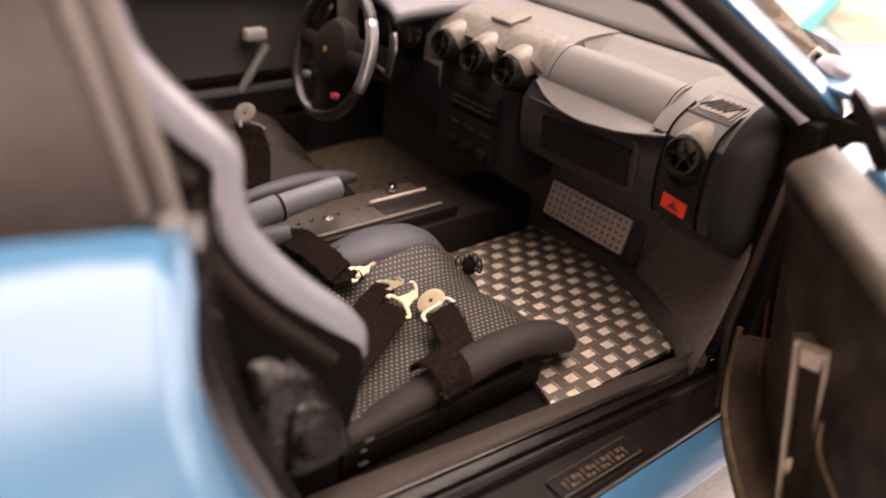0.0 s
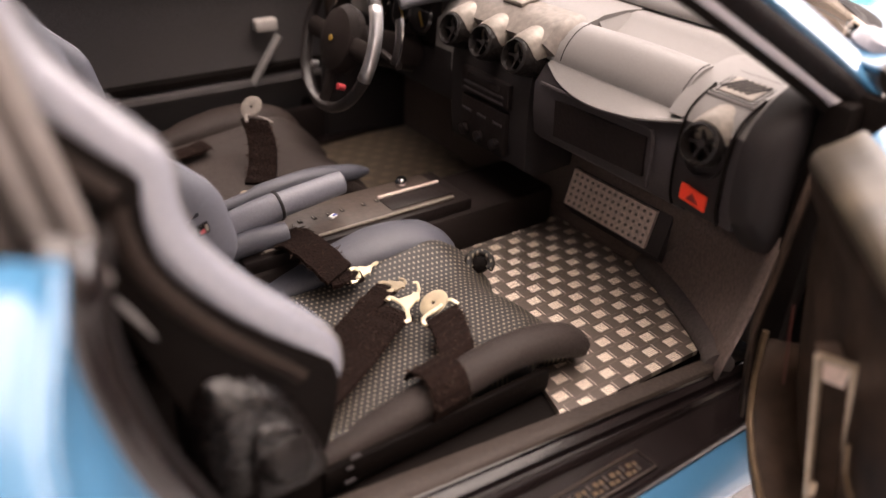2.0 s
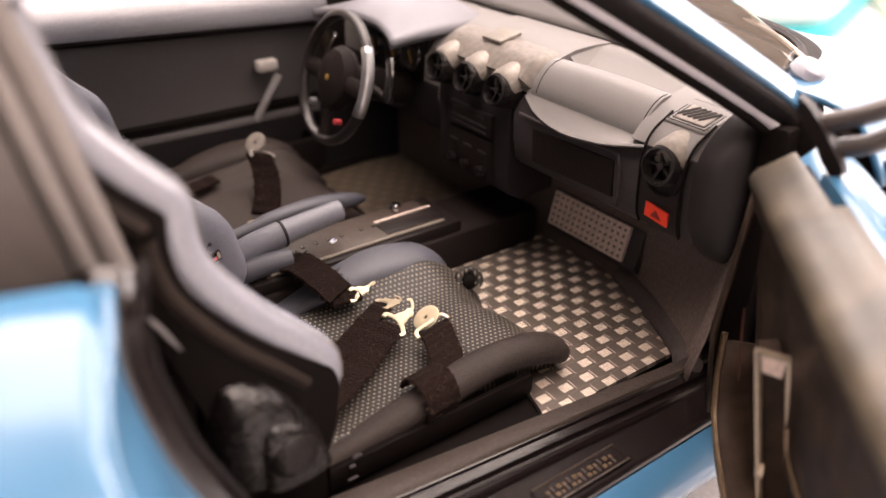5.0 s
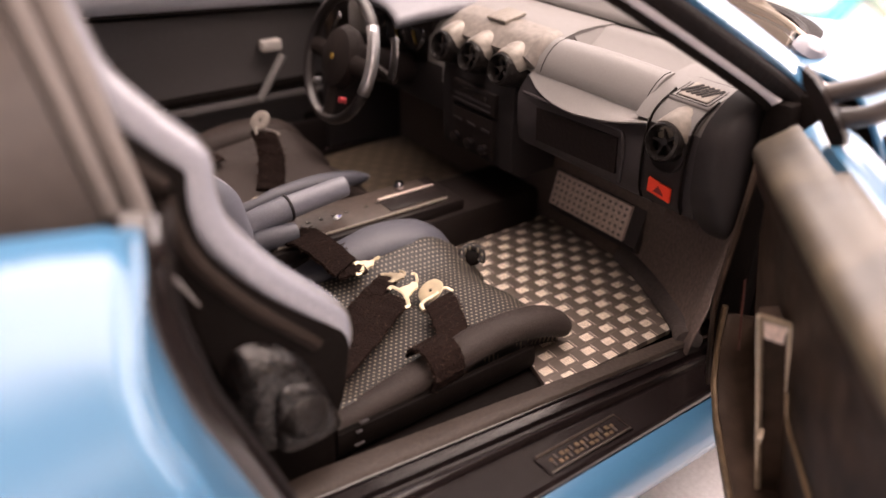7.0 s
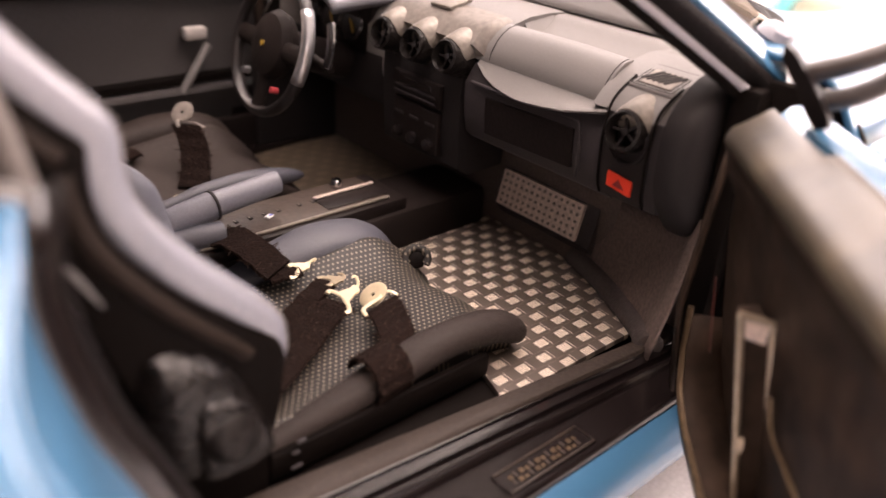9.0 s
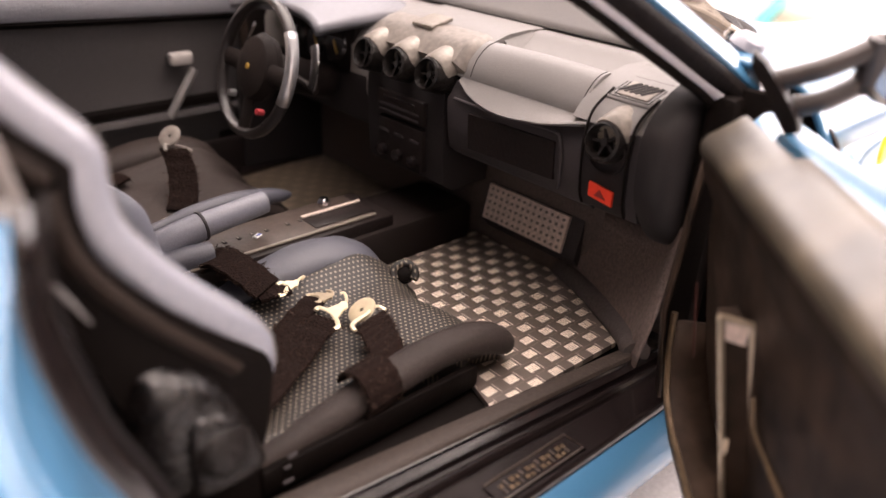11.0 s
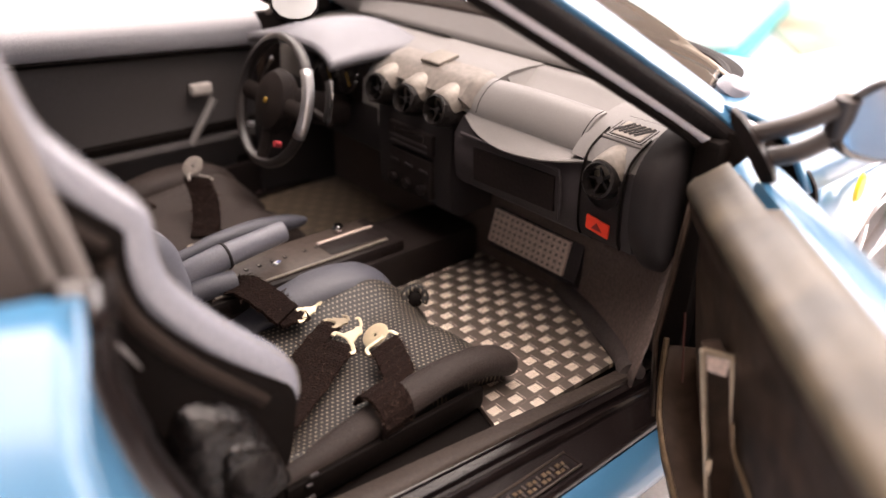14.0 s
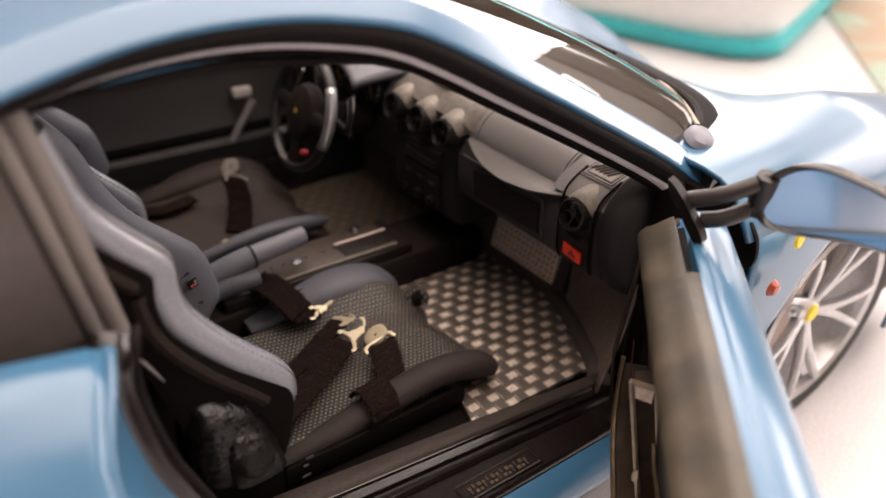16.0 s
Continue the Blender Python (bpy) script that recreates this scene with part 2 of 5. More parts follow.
AMBER = material("amber_lens", (0.30, 0.04, 0.016), 0.2, 0, 0.1, 60, 0.02, 0.5)
RUBBER = material("tyre_rubber", (0.022, 0.021, 0.02), 0.7, 0, 0.3, 90, 0.3)
DOORTOP = material("tan_grey_door_pad", (0.061, 0.049, 0.033), 0.45, 0, 0.5, 14, 0.2, stain=0.9)
DOORSKIN = material("dark_brown_door_panel", (0.0265, 0.0170, 0.0120), 0.55, 0, 0.75, 22, 0.3, stain=0.9, spec=0.14)
FRAME = material("tan_metal_frame", (0.34, 0.28, 0.21), 0.35, 0.5, 0.2, 80, 0.1)
ALU = material("dull_aluminium_plate", (0.66, 0.55, 0.49), 0.45, 0.2, 0.3, 120, 0.2)
CONSOLE = material("brown_console_panel", (0.046, 0.033, 0.026), 0.5, 0, 0.35, 70, 0.2)
TABLE = material("pale_table_top", (0.56, 0.55, 0.56), 0.35, 0, 0.12, 90, 0.05, 0.2)
WALLPAINT = material("brown_grey_wall_paint", (0.31, 0.27, 0.235), 0.8, 0, 0.06, 8, 0.05)
CEILPAINT = material("white_ceiling_paint", (0.72, 0.70, 0.67), 0.85, 0, 0.05, 8, 0.05)
TEAL = material("teal_plastic", (0.02, 0.42, 0.46), 0.4, 0, 0.15, 20, 0.05)
WHITEBOX = material("white_plastic", (0.8, 0.82, 0.82), 0.4, 0, 0.05, 20, 0.05)
CLOTH = material("tan_patterned_cloth", (0.50, 0.41, 0.31), 0.9, 0, 0.35, 3, 0.3, stain=0.5)
PRINT = material("tan_printed_cloth", (0.41, 0.33, 0.25), 0.9, 0, 0.3, 3, 0.3, stain=0.5)
MIRROR = material("mirror_glass", (0.62, 0.72, 0.85), 0.06, 1.0, 0.03, 20, 0.0)
FLOOR = weave_material("carbon_floor", (0.094, 0.073, 0.060), (0.95, 0.84, 0.71))
# Same plate on the driver's side, dash shade put into its colours.
FLOOR_SHADED = weave_material("shaded_carbon_floor", (0.085, 0.065, 0.046), (0.22, 0.17, 0.12))
DOTS = dotted_material()
print_nodes = PRINT.node_tree
blot = print_nodes.nodes.new("ShaderNodeTexNoise")
blot.inputs["Scale"].default_value, blot.inputs["Detail"].default_value = 1.6 / K, 2
blot_coord = print_nodes.nodes.new("ShaderNodeTexCoord")
print_nodes.links.new(blot_coord.outputs["Object"], blot.inputs["Vector"])
blot_ramp = print_nodes.nodes.new("ShaderNodeValToRGB")
blot_ramp.color_ramp.elements[0].position, blot_ramp.color_ramp.elements[1].position = 0.46, 0.56
blot_ramp.color_ramp.elements[0].color, blot_ramp.color_ramp.elements[1].color = (0.32, 0.25, 0.185, 1), (0.29, 0.36, 0.30, 1)
print_nodes.links.new(blot.outputs["Fac"], blot_ramp.inputs["Fac"])
print_nodes.links.new(blot_ramp.outputs["Color"], print_nodes.nodes["Principled BSDF"].inputs["Base Color"])
GLASS = glass_material("clear_glass", (0.92, 0.95, 0.95), 2.3)
CLOUDED = material("clouded_window_plastic", (0.042, 0.034, 0.030), 0.55, 0, 0.2, 60, 0.1, spec=0.2)


# ---- shaping helpers ----
def part(name, bm, mat, parent=None, label="", smooth=40, thick=0.0):
    """Links a bmesh, drawn in full-size metres, as one mesh object under a thing or a part."""
    bmesh.ops.remove_doubles(bm, verts=bm.verts, dist=1e-5)
    bmesh.ops.recalc_face_normals(bm, faces=bm.faces)
    bmesh.ops.scale(bm, vec=(K, K, K), verts=bm.verts)
    me = bpy.data.meshes.new(name)
    bm.to_mesh(me)
    bm.free()
    me.materials.append(mat)
    for p in me.polygons:
        p.use_smooth = smooth > 0
    if smooth:
        me.set_sharp_from_angle(angle=radians(smooth))
    ob = new(name, me)
    ob.parent = parent
    if thick:
        sol = ob.modifiers.new("thickness", "SOLIDIFY")
        sol.thickness, sol.offset = thick * K, -1
    if label:
        ob["label"] = label
    return ob


def box(x0, x1, y0, y1, z0, z1, bev=0.0, seg=2, m=None):
    bm = bmesh.new()
    bmesh.ops.create_cube(bm, size=1)
    for v in bm.verts:
        v.co = Vector((x0 + (v.co.x + .5) * (x1 - x0), y0 + (v.co.y + .5) * (y1 - y0), z0 + (v.co.z + .5) * (z1 - z0)))
    if bev:
        bmesh.ops.bevel(bm, geom=bm.edges[:], offset=bev, segments=seg, affect="EDGES", profile=0.5)
    if m:
        bmesh.ops.transform(bm, matrix=m, verts=bm.verts)
    return bm


def spline(pts, n):
    """Points on a smooth curve through pts."""
    p = [Vector(q) for q in pts]
    p = [2 * p[0] - p[1]] + p + [2 * p[-1] - p[-2]]
    out = []
    for i in range(1, len(p) - 2):
        a, b, c, d = p[i - 1:i + 3]
        for k in range(n):
            t = k / n
            out.append(0.5 * (2 * b + (c - a) * t + (2 * a - 5 * b + 4 * c - d) * t * t + (3 * b - a - 3 * c + d) * t ** 3))
    return out + [p[-2]]


def loft(rings, caps=True, closed=True, bm=None):
    bm = bm or bmesh.new()
    rows = [[bm.verts.new(q) for q in r] for r in rings]
    n = len(rows[0])
    for a, b in zip(rows, rows[1:]):
        for i in range(n if closed else n - 1):
            j = (i + 1) % n
            bm.faces.new((a[i], a[j], b[j], b[i]))
    if caps and closed:
        bm.faces.new(rows[0])
        bm.faces.new(rows[-1][::-1])
    return bm


def sweep(path, profile, up=(0, 0, 1), scale=None, bm=None, caps=True):
    """profile: (across, up) pairs, carried along path."""
    path = [Vector(q) for q in path]
    rings = []
    for i, p in enumerate(path):
        t = (path[min(i + 1, len(path) - 1)] - path[max(i - 1, 0)]).normalized()
        side = t.cross(Vector(up)).normalized()
        top = side.cross(t)
        k = scale[i] if scale else 1.0
        rings.append([p + side * a * k + top * b * k for a, b in profile])
    return loft(rings, caps, True, bm)


def ring2(rx, ry=None, n=12, power=1.0):
    ry = ry or rx
    out = []
    for i in range(n):
        a = 2 * math.pi * i / n
        c, q = math.cos(a), math.sin(a)
        out.append((rx * math.copysign(abs(c) ** power, c), ry * math.copysign(abs(q) ** power, q)))
    return out


def tube(path, r, n=10, scale=None, up=(0, 0, 1), bm=None):
    return sweep(path, ring2(r, r, n), up, scale, bm)


def lathe(profile, m, n=28, caps=False):
    """profile: (radius, height) pairs turned about the local z axis, then posed by m."""
    bm = bmesh.new()
    rows = []
    for r, h in profile:
        rows.append([bm.verts.new(m @ Vector((r * math.cos(2 * math.pi * i / n), r * math.sin(2 * math.pi * i / n), h))) for i in range(n)])
    for a, b in zip(rows, rows[1:]):
        for i in range(n):
            j = (i + 1) % n
            bm.faces.new((a[i], a[j], b[j], b[i]))
    if caps:
        bm.faces.new(rows[0])
        bm.faces.new(rows[-1])
    return bm


def axis_pose(centre, axis, ref=(0, 0, 1)):
    z = Vector(axis).normalized()
    x = Vector(ref).cross(z)
    x = x.normalized() if x.length > 1e-4 else Vector((1, 0, 0))
    y = z.cross(x)
    m = Matrix((x, y, z)).transposed().to_4x4()
    m.translation = Vector(centre)
    return m


def sheet(fn, nu, nv):
    """An open grid of fn(u, v), u and v from 0 to 1."""
    bm = bmesh.new()
    rows = [[bm.verts.new(fn(i / nu, j / nv)) for j in range(nv + 1)] for i in range(nu + 1)]
    for a, b in zip(rows, rows[1:]):
        for i in range(nv):
            bm.faces.new((a[i], a[i + 1], b[i + 1], b[i]))
    return bm


def lerp_table(table, x):
    """table: rows of x and values, linear between them."""
    for a, b in zip(table, table[1:]):
        if x <= b[0]:
            t = max(0.0, (x - a[0]) / (b[0] - a[0]))
            return [p + (q - p) * t for p, q in zip(a[1:], b[1:])]
    return list(table[-1][1:])


def spline_loop(sec):
    """A smooth closed outline through (x, z) pairs."""
    pts = [(x, z, 0) for x, z in sec]
    out = spline([pts[-1]] + pts + [pts[0], pts[1]], 4)
    return [(q.x, q.y) for q in out[4:4 + 4 * len(pts)]]


def empty(name, parent=None):
    ob = new(name)
    ob.empty_display_size = 0.01
    ob.parent = parent
    return ob


# ---- setting ----
def slab(name, x0, x1, y0, y1, z0, z1, mat, label):
    ob = part(name, box(x0, x1, y0, y1, z0, z1, 0.02), mat)
    return tagged(ob, label, "", "", "structure")


slab("ground", -11, 13, -11, 11, -0.6, 0.0, TABLE, "pale stone table top under the model car")
slab("wall_front", 30, 30.6, -30, 30, -15, 36, WALLPAINT, "plain cream painted wall")
slab("wall_back", -30.6, -30, -30, 30, -15, 36, WALLPAINT, "plain cream painted wall")
slab("wall_left", -30, 30, 30, 30.6, -15, 36, WALLPAINT, "plain cream painted wall")
slab("wall_right", -30, 30, -30.6, -30, -15, 36, WALLPAINT, "plain cream painted wall")
slab("ceiling", -30, 30, -30, 30, 30, 30.6, CEILPAINT, "plain white ceiling")
slab("floor", -30, 30, -30, 30, -15.6, -15, CLOTH, "brown room floor below the table")

# ---- car body ----
car = tagged(empty("model_car"), "pale blue diecast model sports coupe with its passenger door open", "model car")

# front edge of the rear quarter, from the sill to the window ledge: x, y, z
REAR_EDGE = [(-1.57, -.88, .14), (-1.58, -.95, .26), (-1.61, -.985, .42), (-1.645, -.985, .56), (-1.672, -.955, .65), (-1.693, -.928, .715), (-1.710, -.90, .765), (-1.709, -.87, .805), (-1.695, -.835, .838), (-1.678, -.80, .862), (-1.663, -.757, .884)]
# where the recessed step behind the door meets the rubber seal
JAMB = [(-1.50, -.775, .14), (-1.52, -.775, .26), (-1.562, -.77, .42), (-1.612, -.77, .56), (-1.646, -.77, .65), (-1.662, -.768, .715), (-1.671, -.766, .765), (-1.674, -.764, .805), (-1.672, -.763, .838), (-1.668, -.762, .862), (-1.660, -.745, .878)]
REAR_FULL = [(y, z) for x, y, z in REAR_EDGE[:6]] + [(-.895, .757), (-.862, .790), (-.828, .820), (-.795, .848), (-.757, .884)]


def quarter(side):
    rings = [[Vector((x, side * -y, z)) for x, y, z in REAR_EDGE]]
    for x, out, dz in ((-1.72, -.003, .010), (-1.80, -.006, .022), (-1.90, -.008, .032), (-2.0, 0, .038), (-2.3, .02, .04), (-2.7, .03, .03), (-3.1, .0, .0), (-3.4, -.10, -.02)):
        ring = []
        w = max(0.0, 1 + (x + 1.70) / .3)
        for (ex, ey, ez), (fy, fz) in zip(REAR_EDGE, REAR_FULL):
            k = max(0.0, min(1.0, (-1.70 - x) / .08))
            fy, fz = ey + (fy - ey) * k, ez + (fz - ez) * k
            ring.append(Vector((x + (ex + 1.70) * w, side * -(fy - out), fz + dz * max(0.0, (fz - .6) / .28))))
        rings.append(ring)
    return loft(rings, False, False)


part("rear_quarter_panel", quarter(-1), PAINT, car, thick=.02)
part("rear_quarter_panel", quarter(1), PAINT, car, thick=.02)

# recessed step of the door opening behind the door
edge = list(zip(spline(REAR_EDGE, 4), spline(JAMB, 4)))
part("shut_face", loft([[q + Vector((0, .002, 0)), q + Vector((.002, .016, -.003)), q.lerp(r, .35) + Vector((0, .006, 0)), q.lerp(r, .8) + Vector((0, .003, 0)), r, r + Vector((.004, .02, 0))] for q, r in edge], False, False), PAINT, car, "pale blue step of the door opening", thick=.01)
seal = [r + Vector((.012, .026, -.006)) for q, r in edge]
part("door_seal", sweep(seal, ring2(.030, .026, 12), (0, 1, 0)), TRIM, car, "black rubber door seal")
part("seal_lip", sweep([q + Vector((.030, -.002, .008)) for q in seal], ring2(.006, .009, 8), (0, 1, 0)), SEAL, car, "raised lip of the rubber seal")

# pillar strips and rear side window
STRIP = material("grey_brown_pillar_vinyl", (0.135, 0.120, 0.111), 0.6, 0, 0.2, 200, 0.2)
for x0, x1, r in ((-1.618, -1.662, .0155), (-1.646, -1.690, .0150)):
    part("pillar_strip", tube(spline([(x0, -.645, .79), ((x0 + x1) / 2, -.635, .92), (x1, -.605, 1.05), (x1 - .02, -.575, 1.15)], 4), r, 10), STRIP, car, "grey-brown pillar strip")
part("pillar_panel", loft([[Vector((-1.60, -.60, z0)), Vector((-1.72, -.60, z0))] for z0 in (.30, .80)] + [[Vector((-1.67, -.57, 1.10)), Vector((-1.75, -.57, 1.10))]], False, False), BLACK, car, thick=.02)
part("belt_guide", tube(spline([(-1.603, -.626, .757), (-1.588, -.624, .727), (-1.571, -.621, .692)], 4), .0026, 8, [.4, .8, 1, 1.1, 1.1, 1, .8, .6, .3]), SATIN, car, "pale metal belt guide")
for side in (-1, 1):
    part("quarter_window", loft([[Vector((-1.675, side * .725, .862)), Vector((-1.72, side * .585, 1.14))], [Vector((-1.95, side * .755, .868)), Vector((-1.98, side * .58, 1.11))], [Vector((-2.35, side * .755, .872)), Vector((-2.3, side * .60, 1.0))]], False, False), CLOUDED, car, "clouded grey-brown rear side window", thick=.01)
part("window_surround", tube([(-1.65, -.728, .862), (-1.95, -.758, .868), (-2.35, -.758, .872)], .012, 8), TRIM, car)


# roof
ROOF = [(-1.06, .575, 1.135, .035), (-1.15, .57, 1.165, .035), (-1.40, .565, 1.195, .03), (-1.70, .57, 1.175, .035), (-2.05, .60, 1.10, .05), (-2.5, .66, .99, .04), (-3.3, .70, .90, .02)]


def roof_fn(drop):
    def fn(u, v):
        x = -1.06 - u * 2.24
        half, z, camber = lerp_table([(-a, b, c, d) for a, b, c, d in ROOF], -x)
        s = v * 2 - 1
        return Vector((x + .07 * (1 - s * s) * max(0, 1 - u * 4), s * (half - drop), z + camber * (1 - s * s) - .03 * s ** 4 - drop * .9))
    return fn


part("roof", sheet(roof_fn(0.0), 28, 12), PAINT, car, thick=.012)
part("headliner", sheet(roof_fn(0.03), 28, 12), BLACK, car, "black headliner", thick=.01)

# screen pillars with their black inner seals
ARC = [(-2.05, 1.03, .64), (-1.85, 1.10, .605), (-1.68, 1.146, .585), (-1.54, 1.172, .575), (-1.39, 1.178, .575), (-1.25, 1.162, .58), (-1.11, 1.125, .595), (-.915, 1.020, .635), (-.745, .925, .665), (-.58, .828, .70), (-.505, .770, .738)]
for side in (-1, 1):
    arc = spline([(x, side * y, z) for x, z, y in ARC], 4)
    part("pillar_seal", sweep([q + Vector((.008, side * .004, .012)) for q in arc], ring2(.019, .024, 10), (0, side, .4)), SEAL, car, "black door opening seal")
    part("seal_lip", sweep([q + Vector((-.007, side * .004, -.006)) for q in arc], ring2(.0068, .008, 10), (0, side, .4), [1.0] * (len(arc) - 4) + [1.2, 1.6, 2.1, 2.5]), LIP, car, "pale grey inner edge of the door opening")
    part("lip_edge", tube([q + Vector((-.015, -side * .003, -.015)) for q in arc], .0085, 8), SHELL, car, "black rubber bead along the door opening")
    part("pillar_gasket", sweep([q + Vector((.010, side * .010, .016)) for q in arc[4:]], ring2(.018, .018, 10), (0, side, .4)), SEAL, car, "black gasket under the painted pillar")
    outer = [q + Vector((.032, side * .002, .044)) for q in arc[4:]]
    part("pillar", sweep(outer, ring2(.031, .010, 20, .45), (0, side * .62, .78)), PAINT, car)
    inner = [q + Vector((.012, -side * .026, .012)) for q in arc[8:]]
    part("pillar_trim", sweep(inner, ring2(.012, .010, 8), (0, side, .4)), LEATHER, car)


# windscreen
def screen_fn(u, v):
    s = v * 2 - 1
    low = Vector((-.23 - .03 * s * s - .28 * s ** 10, .71 * s, .895 - .045 * s * s))
    top = Vector((-.98 - .10 * s * s, .575 * s, 1.175 - .03 * s * s))
    q = low.lerp(top, u)
    return q + Vector((.02, 0, .035)) * math.sin(math.pi * u)


screen = part("windscreen", sheet(screen_fn, 12, 16), GLASS, car, "clear curved windscreen")
screen.visible_shadow = False
part("cowl", sheet(lambda u, v: screen_fn(0, .01 + v * .98) + Vector(((-.010 + .085 * u) * (1 - .55 * (2 * v - 1) ** 6), (.02 * u if v > .5 else -.02 * u) * (2 * v - 1) ** 4, .004 - .010 * u + .006 * math.sin(math.pi * u))), 5, 60), SHELL, car, "black cowl channel under the windscreen", thick=.02)
part("cowl_cap", lathe([(.0, .022), (.018, .020), (.030, .011), (.034, -.004), (.024, -.018)], axis_pose((-.422, -.690, .862), (.2, -.3, 1)) @ Matrix.Diagonal((1.5, 1.0, 1, 1)), 20), GRIP, car, "rounded grey end of the cowl")
part("screen_shelf", sheet(lambda u, v: Vector((-.36, (v * 2 - 1) * .66, .7935)).lerp(screen_fn(0.0, .5 + (v - .5) * .94) + Vector((-.022, 0, -.020)), u), 6, 24), DASH, car, "grey shelf under the windscreen", thick=.006)
# Brown strip laid over the shelf's front to put its shade into colour.
part("shelf_front", sheet(lambda u, v: Vector((-.36, (v * 2 - 1) * .66, .7935)).lerp(screen_fn(0.0, .5 + (v - .5) * .94) + Vector((-.022, 0, -.020)), .66 + .33 * u) + Vector((-.002, 0, .004)), 3, 24), LEDGE, car, "brown front of the shelf under the windscreen, shade in its colour", thick=.004)
part("screen_gasket", tube([screen_fn(0.0, .03 + .94 * i / 40) + Vector((-.006, 0, .004)) for i in range(41)], .011, 8), SEAL, car, "black rubber along the foot of the windscreen")
part("wiper", sweep(spline([(-.225, -.24, .897), (-.240, -.34, .892), (-.2526, -.43, .886), (-.30, -.54, .879), (-.375, -.65, .870)], 5), ring2(.006, .004, 8), (0, 0, 1), [.35 + .65 * min(1, i / 9) for i in range(21)]), WIPER, car, "tan-grey wiper arm")
part("wiper_blade", sweep(spline([(-.205, .10, .908), (-.215, -.10, .907), (-.225, -.26, .902)], 5), ring2(.006, .008, 6), (0, 0, 1)), BLACK, car, "black wiper blade")

# bonnet and front wings
FRONT = [
    (-.62, .862, .862, .860, .856, .850, .83, .74),
    (-.30, .850, .849, .849, .852, .868, .85, .75),
    (.05, .770, .775, .790, .838, .892, .85, .735),
    (.40, .660, .665, .690, .76, .82, .77, .70),
    (.70, .53, .535, .56, .63, .66, .61, .55),
    (.95, .42, .42, .43, .45, .44, .41, .38),
]
FRONT_Y = [0.0, .30, .45, .58, .72, .86, .935]


def wing_width(x):
    return lerp_table([(-.62, .97), (-.3, .985), (.1, 1.0), (.5, .98), (.8, .90), (.95, .78)], x)[0]


def bonnet_fn(u, v):
    x = -.51 + 1.46 * u
    s = v * 2 - 1
    zs = lerp_table(FRONT, x)
    prof = spline([(y, z, 0) for y, z in zip(FRONT_Y, zs)], 6)
    k = abs(s) * (len(prof) - 1)
    i = min(int(k), len(prof) - 2)
    q = prof[i].lerp(prof[i + 1], k - i)
    x2 = x + (.29 * (1 - (q.x / .7) ** 8) if q.x < .7 else 0.0) * max(0.0, 1 - u * 2.2)
    return Vector((x2, math.copysign(q.x * wing_width(x), s), q.y))


part("bonnet", sheet(lambda u, v: bonnet_fn(u ** 1.7, v), 34, 40), PAINT, car, "pale blue bonnet and front wings", thick=.012)


def wing_side(side):
    def fn(u, v):
        x = -.485 + 1.285 * u
        top = lerp_table([(r[0], r[-1]) for r in FRONT], x)[0]
        low = .16
        if abs(x) < .385:
            low = .335 + math.sqrt(.385 ** 2 - x * x)
        low = min(low, top - .004)
        z = top + (low - top) * v
        y = .935 * wing_width(x) + .012 * math.sin(math.pi * min(1, (top - z) / .4)) - .05 * max(0, .35 - z)
        return Vector((x, side * y, z))
    return fn


for side in (-1, 1):
    part("front_wing_side", sheet(wing_side(side), 60, 8), PAINT, car, thick=.012)
    part("wheel_arch", loft([[Vector((.39 * math.cos(a), side * y, .335 + .39 * math.sin(a))) for y in (.93, .62)] for a in [math.pi * i / 20 for i in range(21)]], False, False), BLACK, car, thick=.01)
part("wing_badge", lathe([(.0, .006), (.022, .006), (.026, .0)], axis_pose((-.385, -.944, .735), (0, -1, 0)) @ Matrix.Diagonal((.6, 1.1, 1, 1)), 20), YELLOW, car, "small yellow shield badge")
part("side_marker", lathe([(.0, .014), (.012, .012), (.02, .0)], axis_pose((-.437, -.945, .63), (0, -1, 0)), 16), AMBER, car, "small amber side marker lamp")
# dark gap of the door's front shut line
LEAF = [(q.x, q.y) for q in spline([(-.800, .770, 0), (-.842, .782, 0), (-.858, .789, 0), (-.874, .788, 0), (-.894, .774, 0), (-.912, .752, 0), (-.921, .726, 0), (-.922, .700, 0), (-.914, .680, 0), (-.895, .660, 0)], 3)] + [(-.80, .60)]
part("hinge_gap", loft([[Vector((x, y, z)) for y, z in LEAF] for x in (-.487, -.497)]), SHELL, car, "dark hinge opening in the front wing")

# underbody and sills
part("chassis", box(-3.3, .85, -.78, .78, .10, .20, .03), BLACK, car, "black underbody plate")


SILL = [(.0, .24), (.0, .258), (.006, .264), (.20, .270), (.235, .266), (.245, .260), (.33, .257), (.345, .246), (.42, .246), (.435, .258), (.475, .260), (.50, .256), (.515, .247), (.90, .246), (.915, .252), (.955, .253), (.985, .248), (1.0, .235), (.95, .21), (.0, .20)]


def sill_y(x):
    return -.545 - .118 * (x + 1.54)


def sill(side):
    return loft([[Vector((x, side * -(sill_y(x) + (-.803 - sill_y(x)) * k), z)) for k, z in SILL] for x in (-1.60, -1.45, -1.3, -1.15, -1.0, -.85, -.7, -.52)])


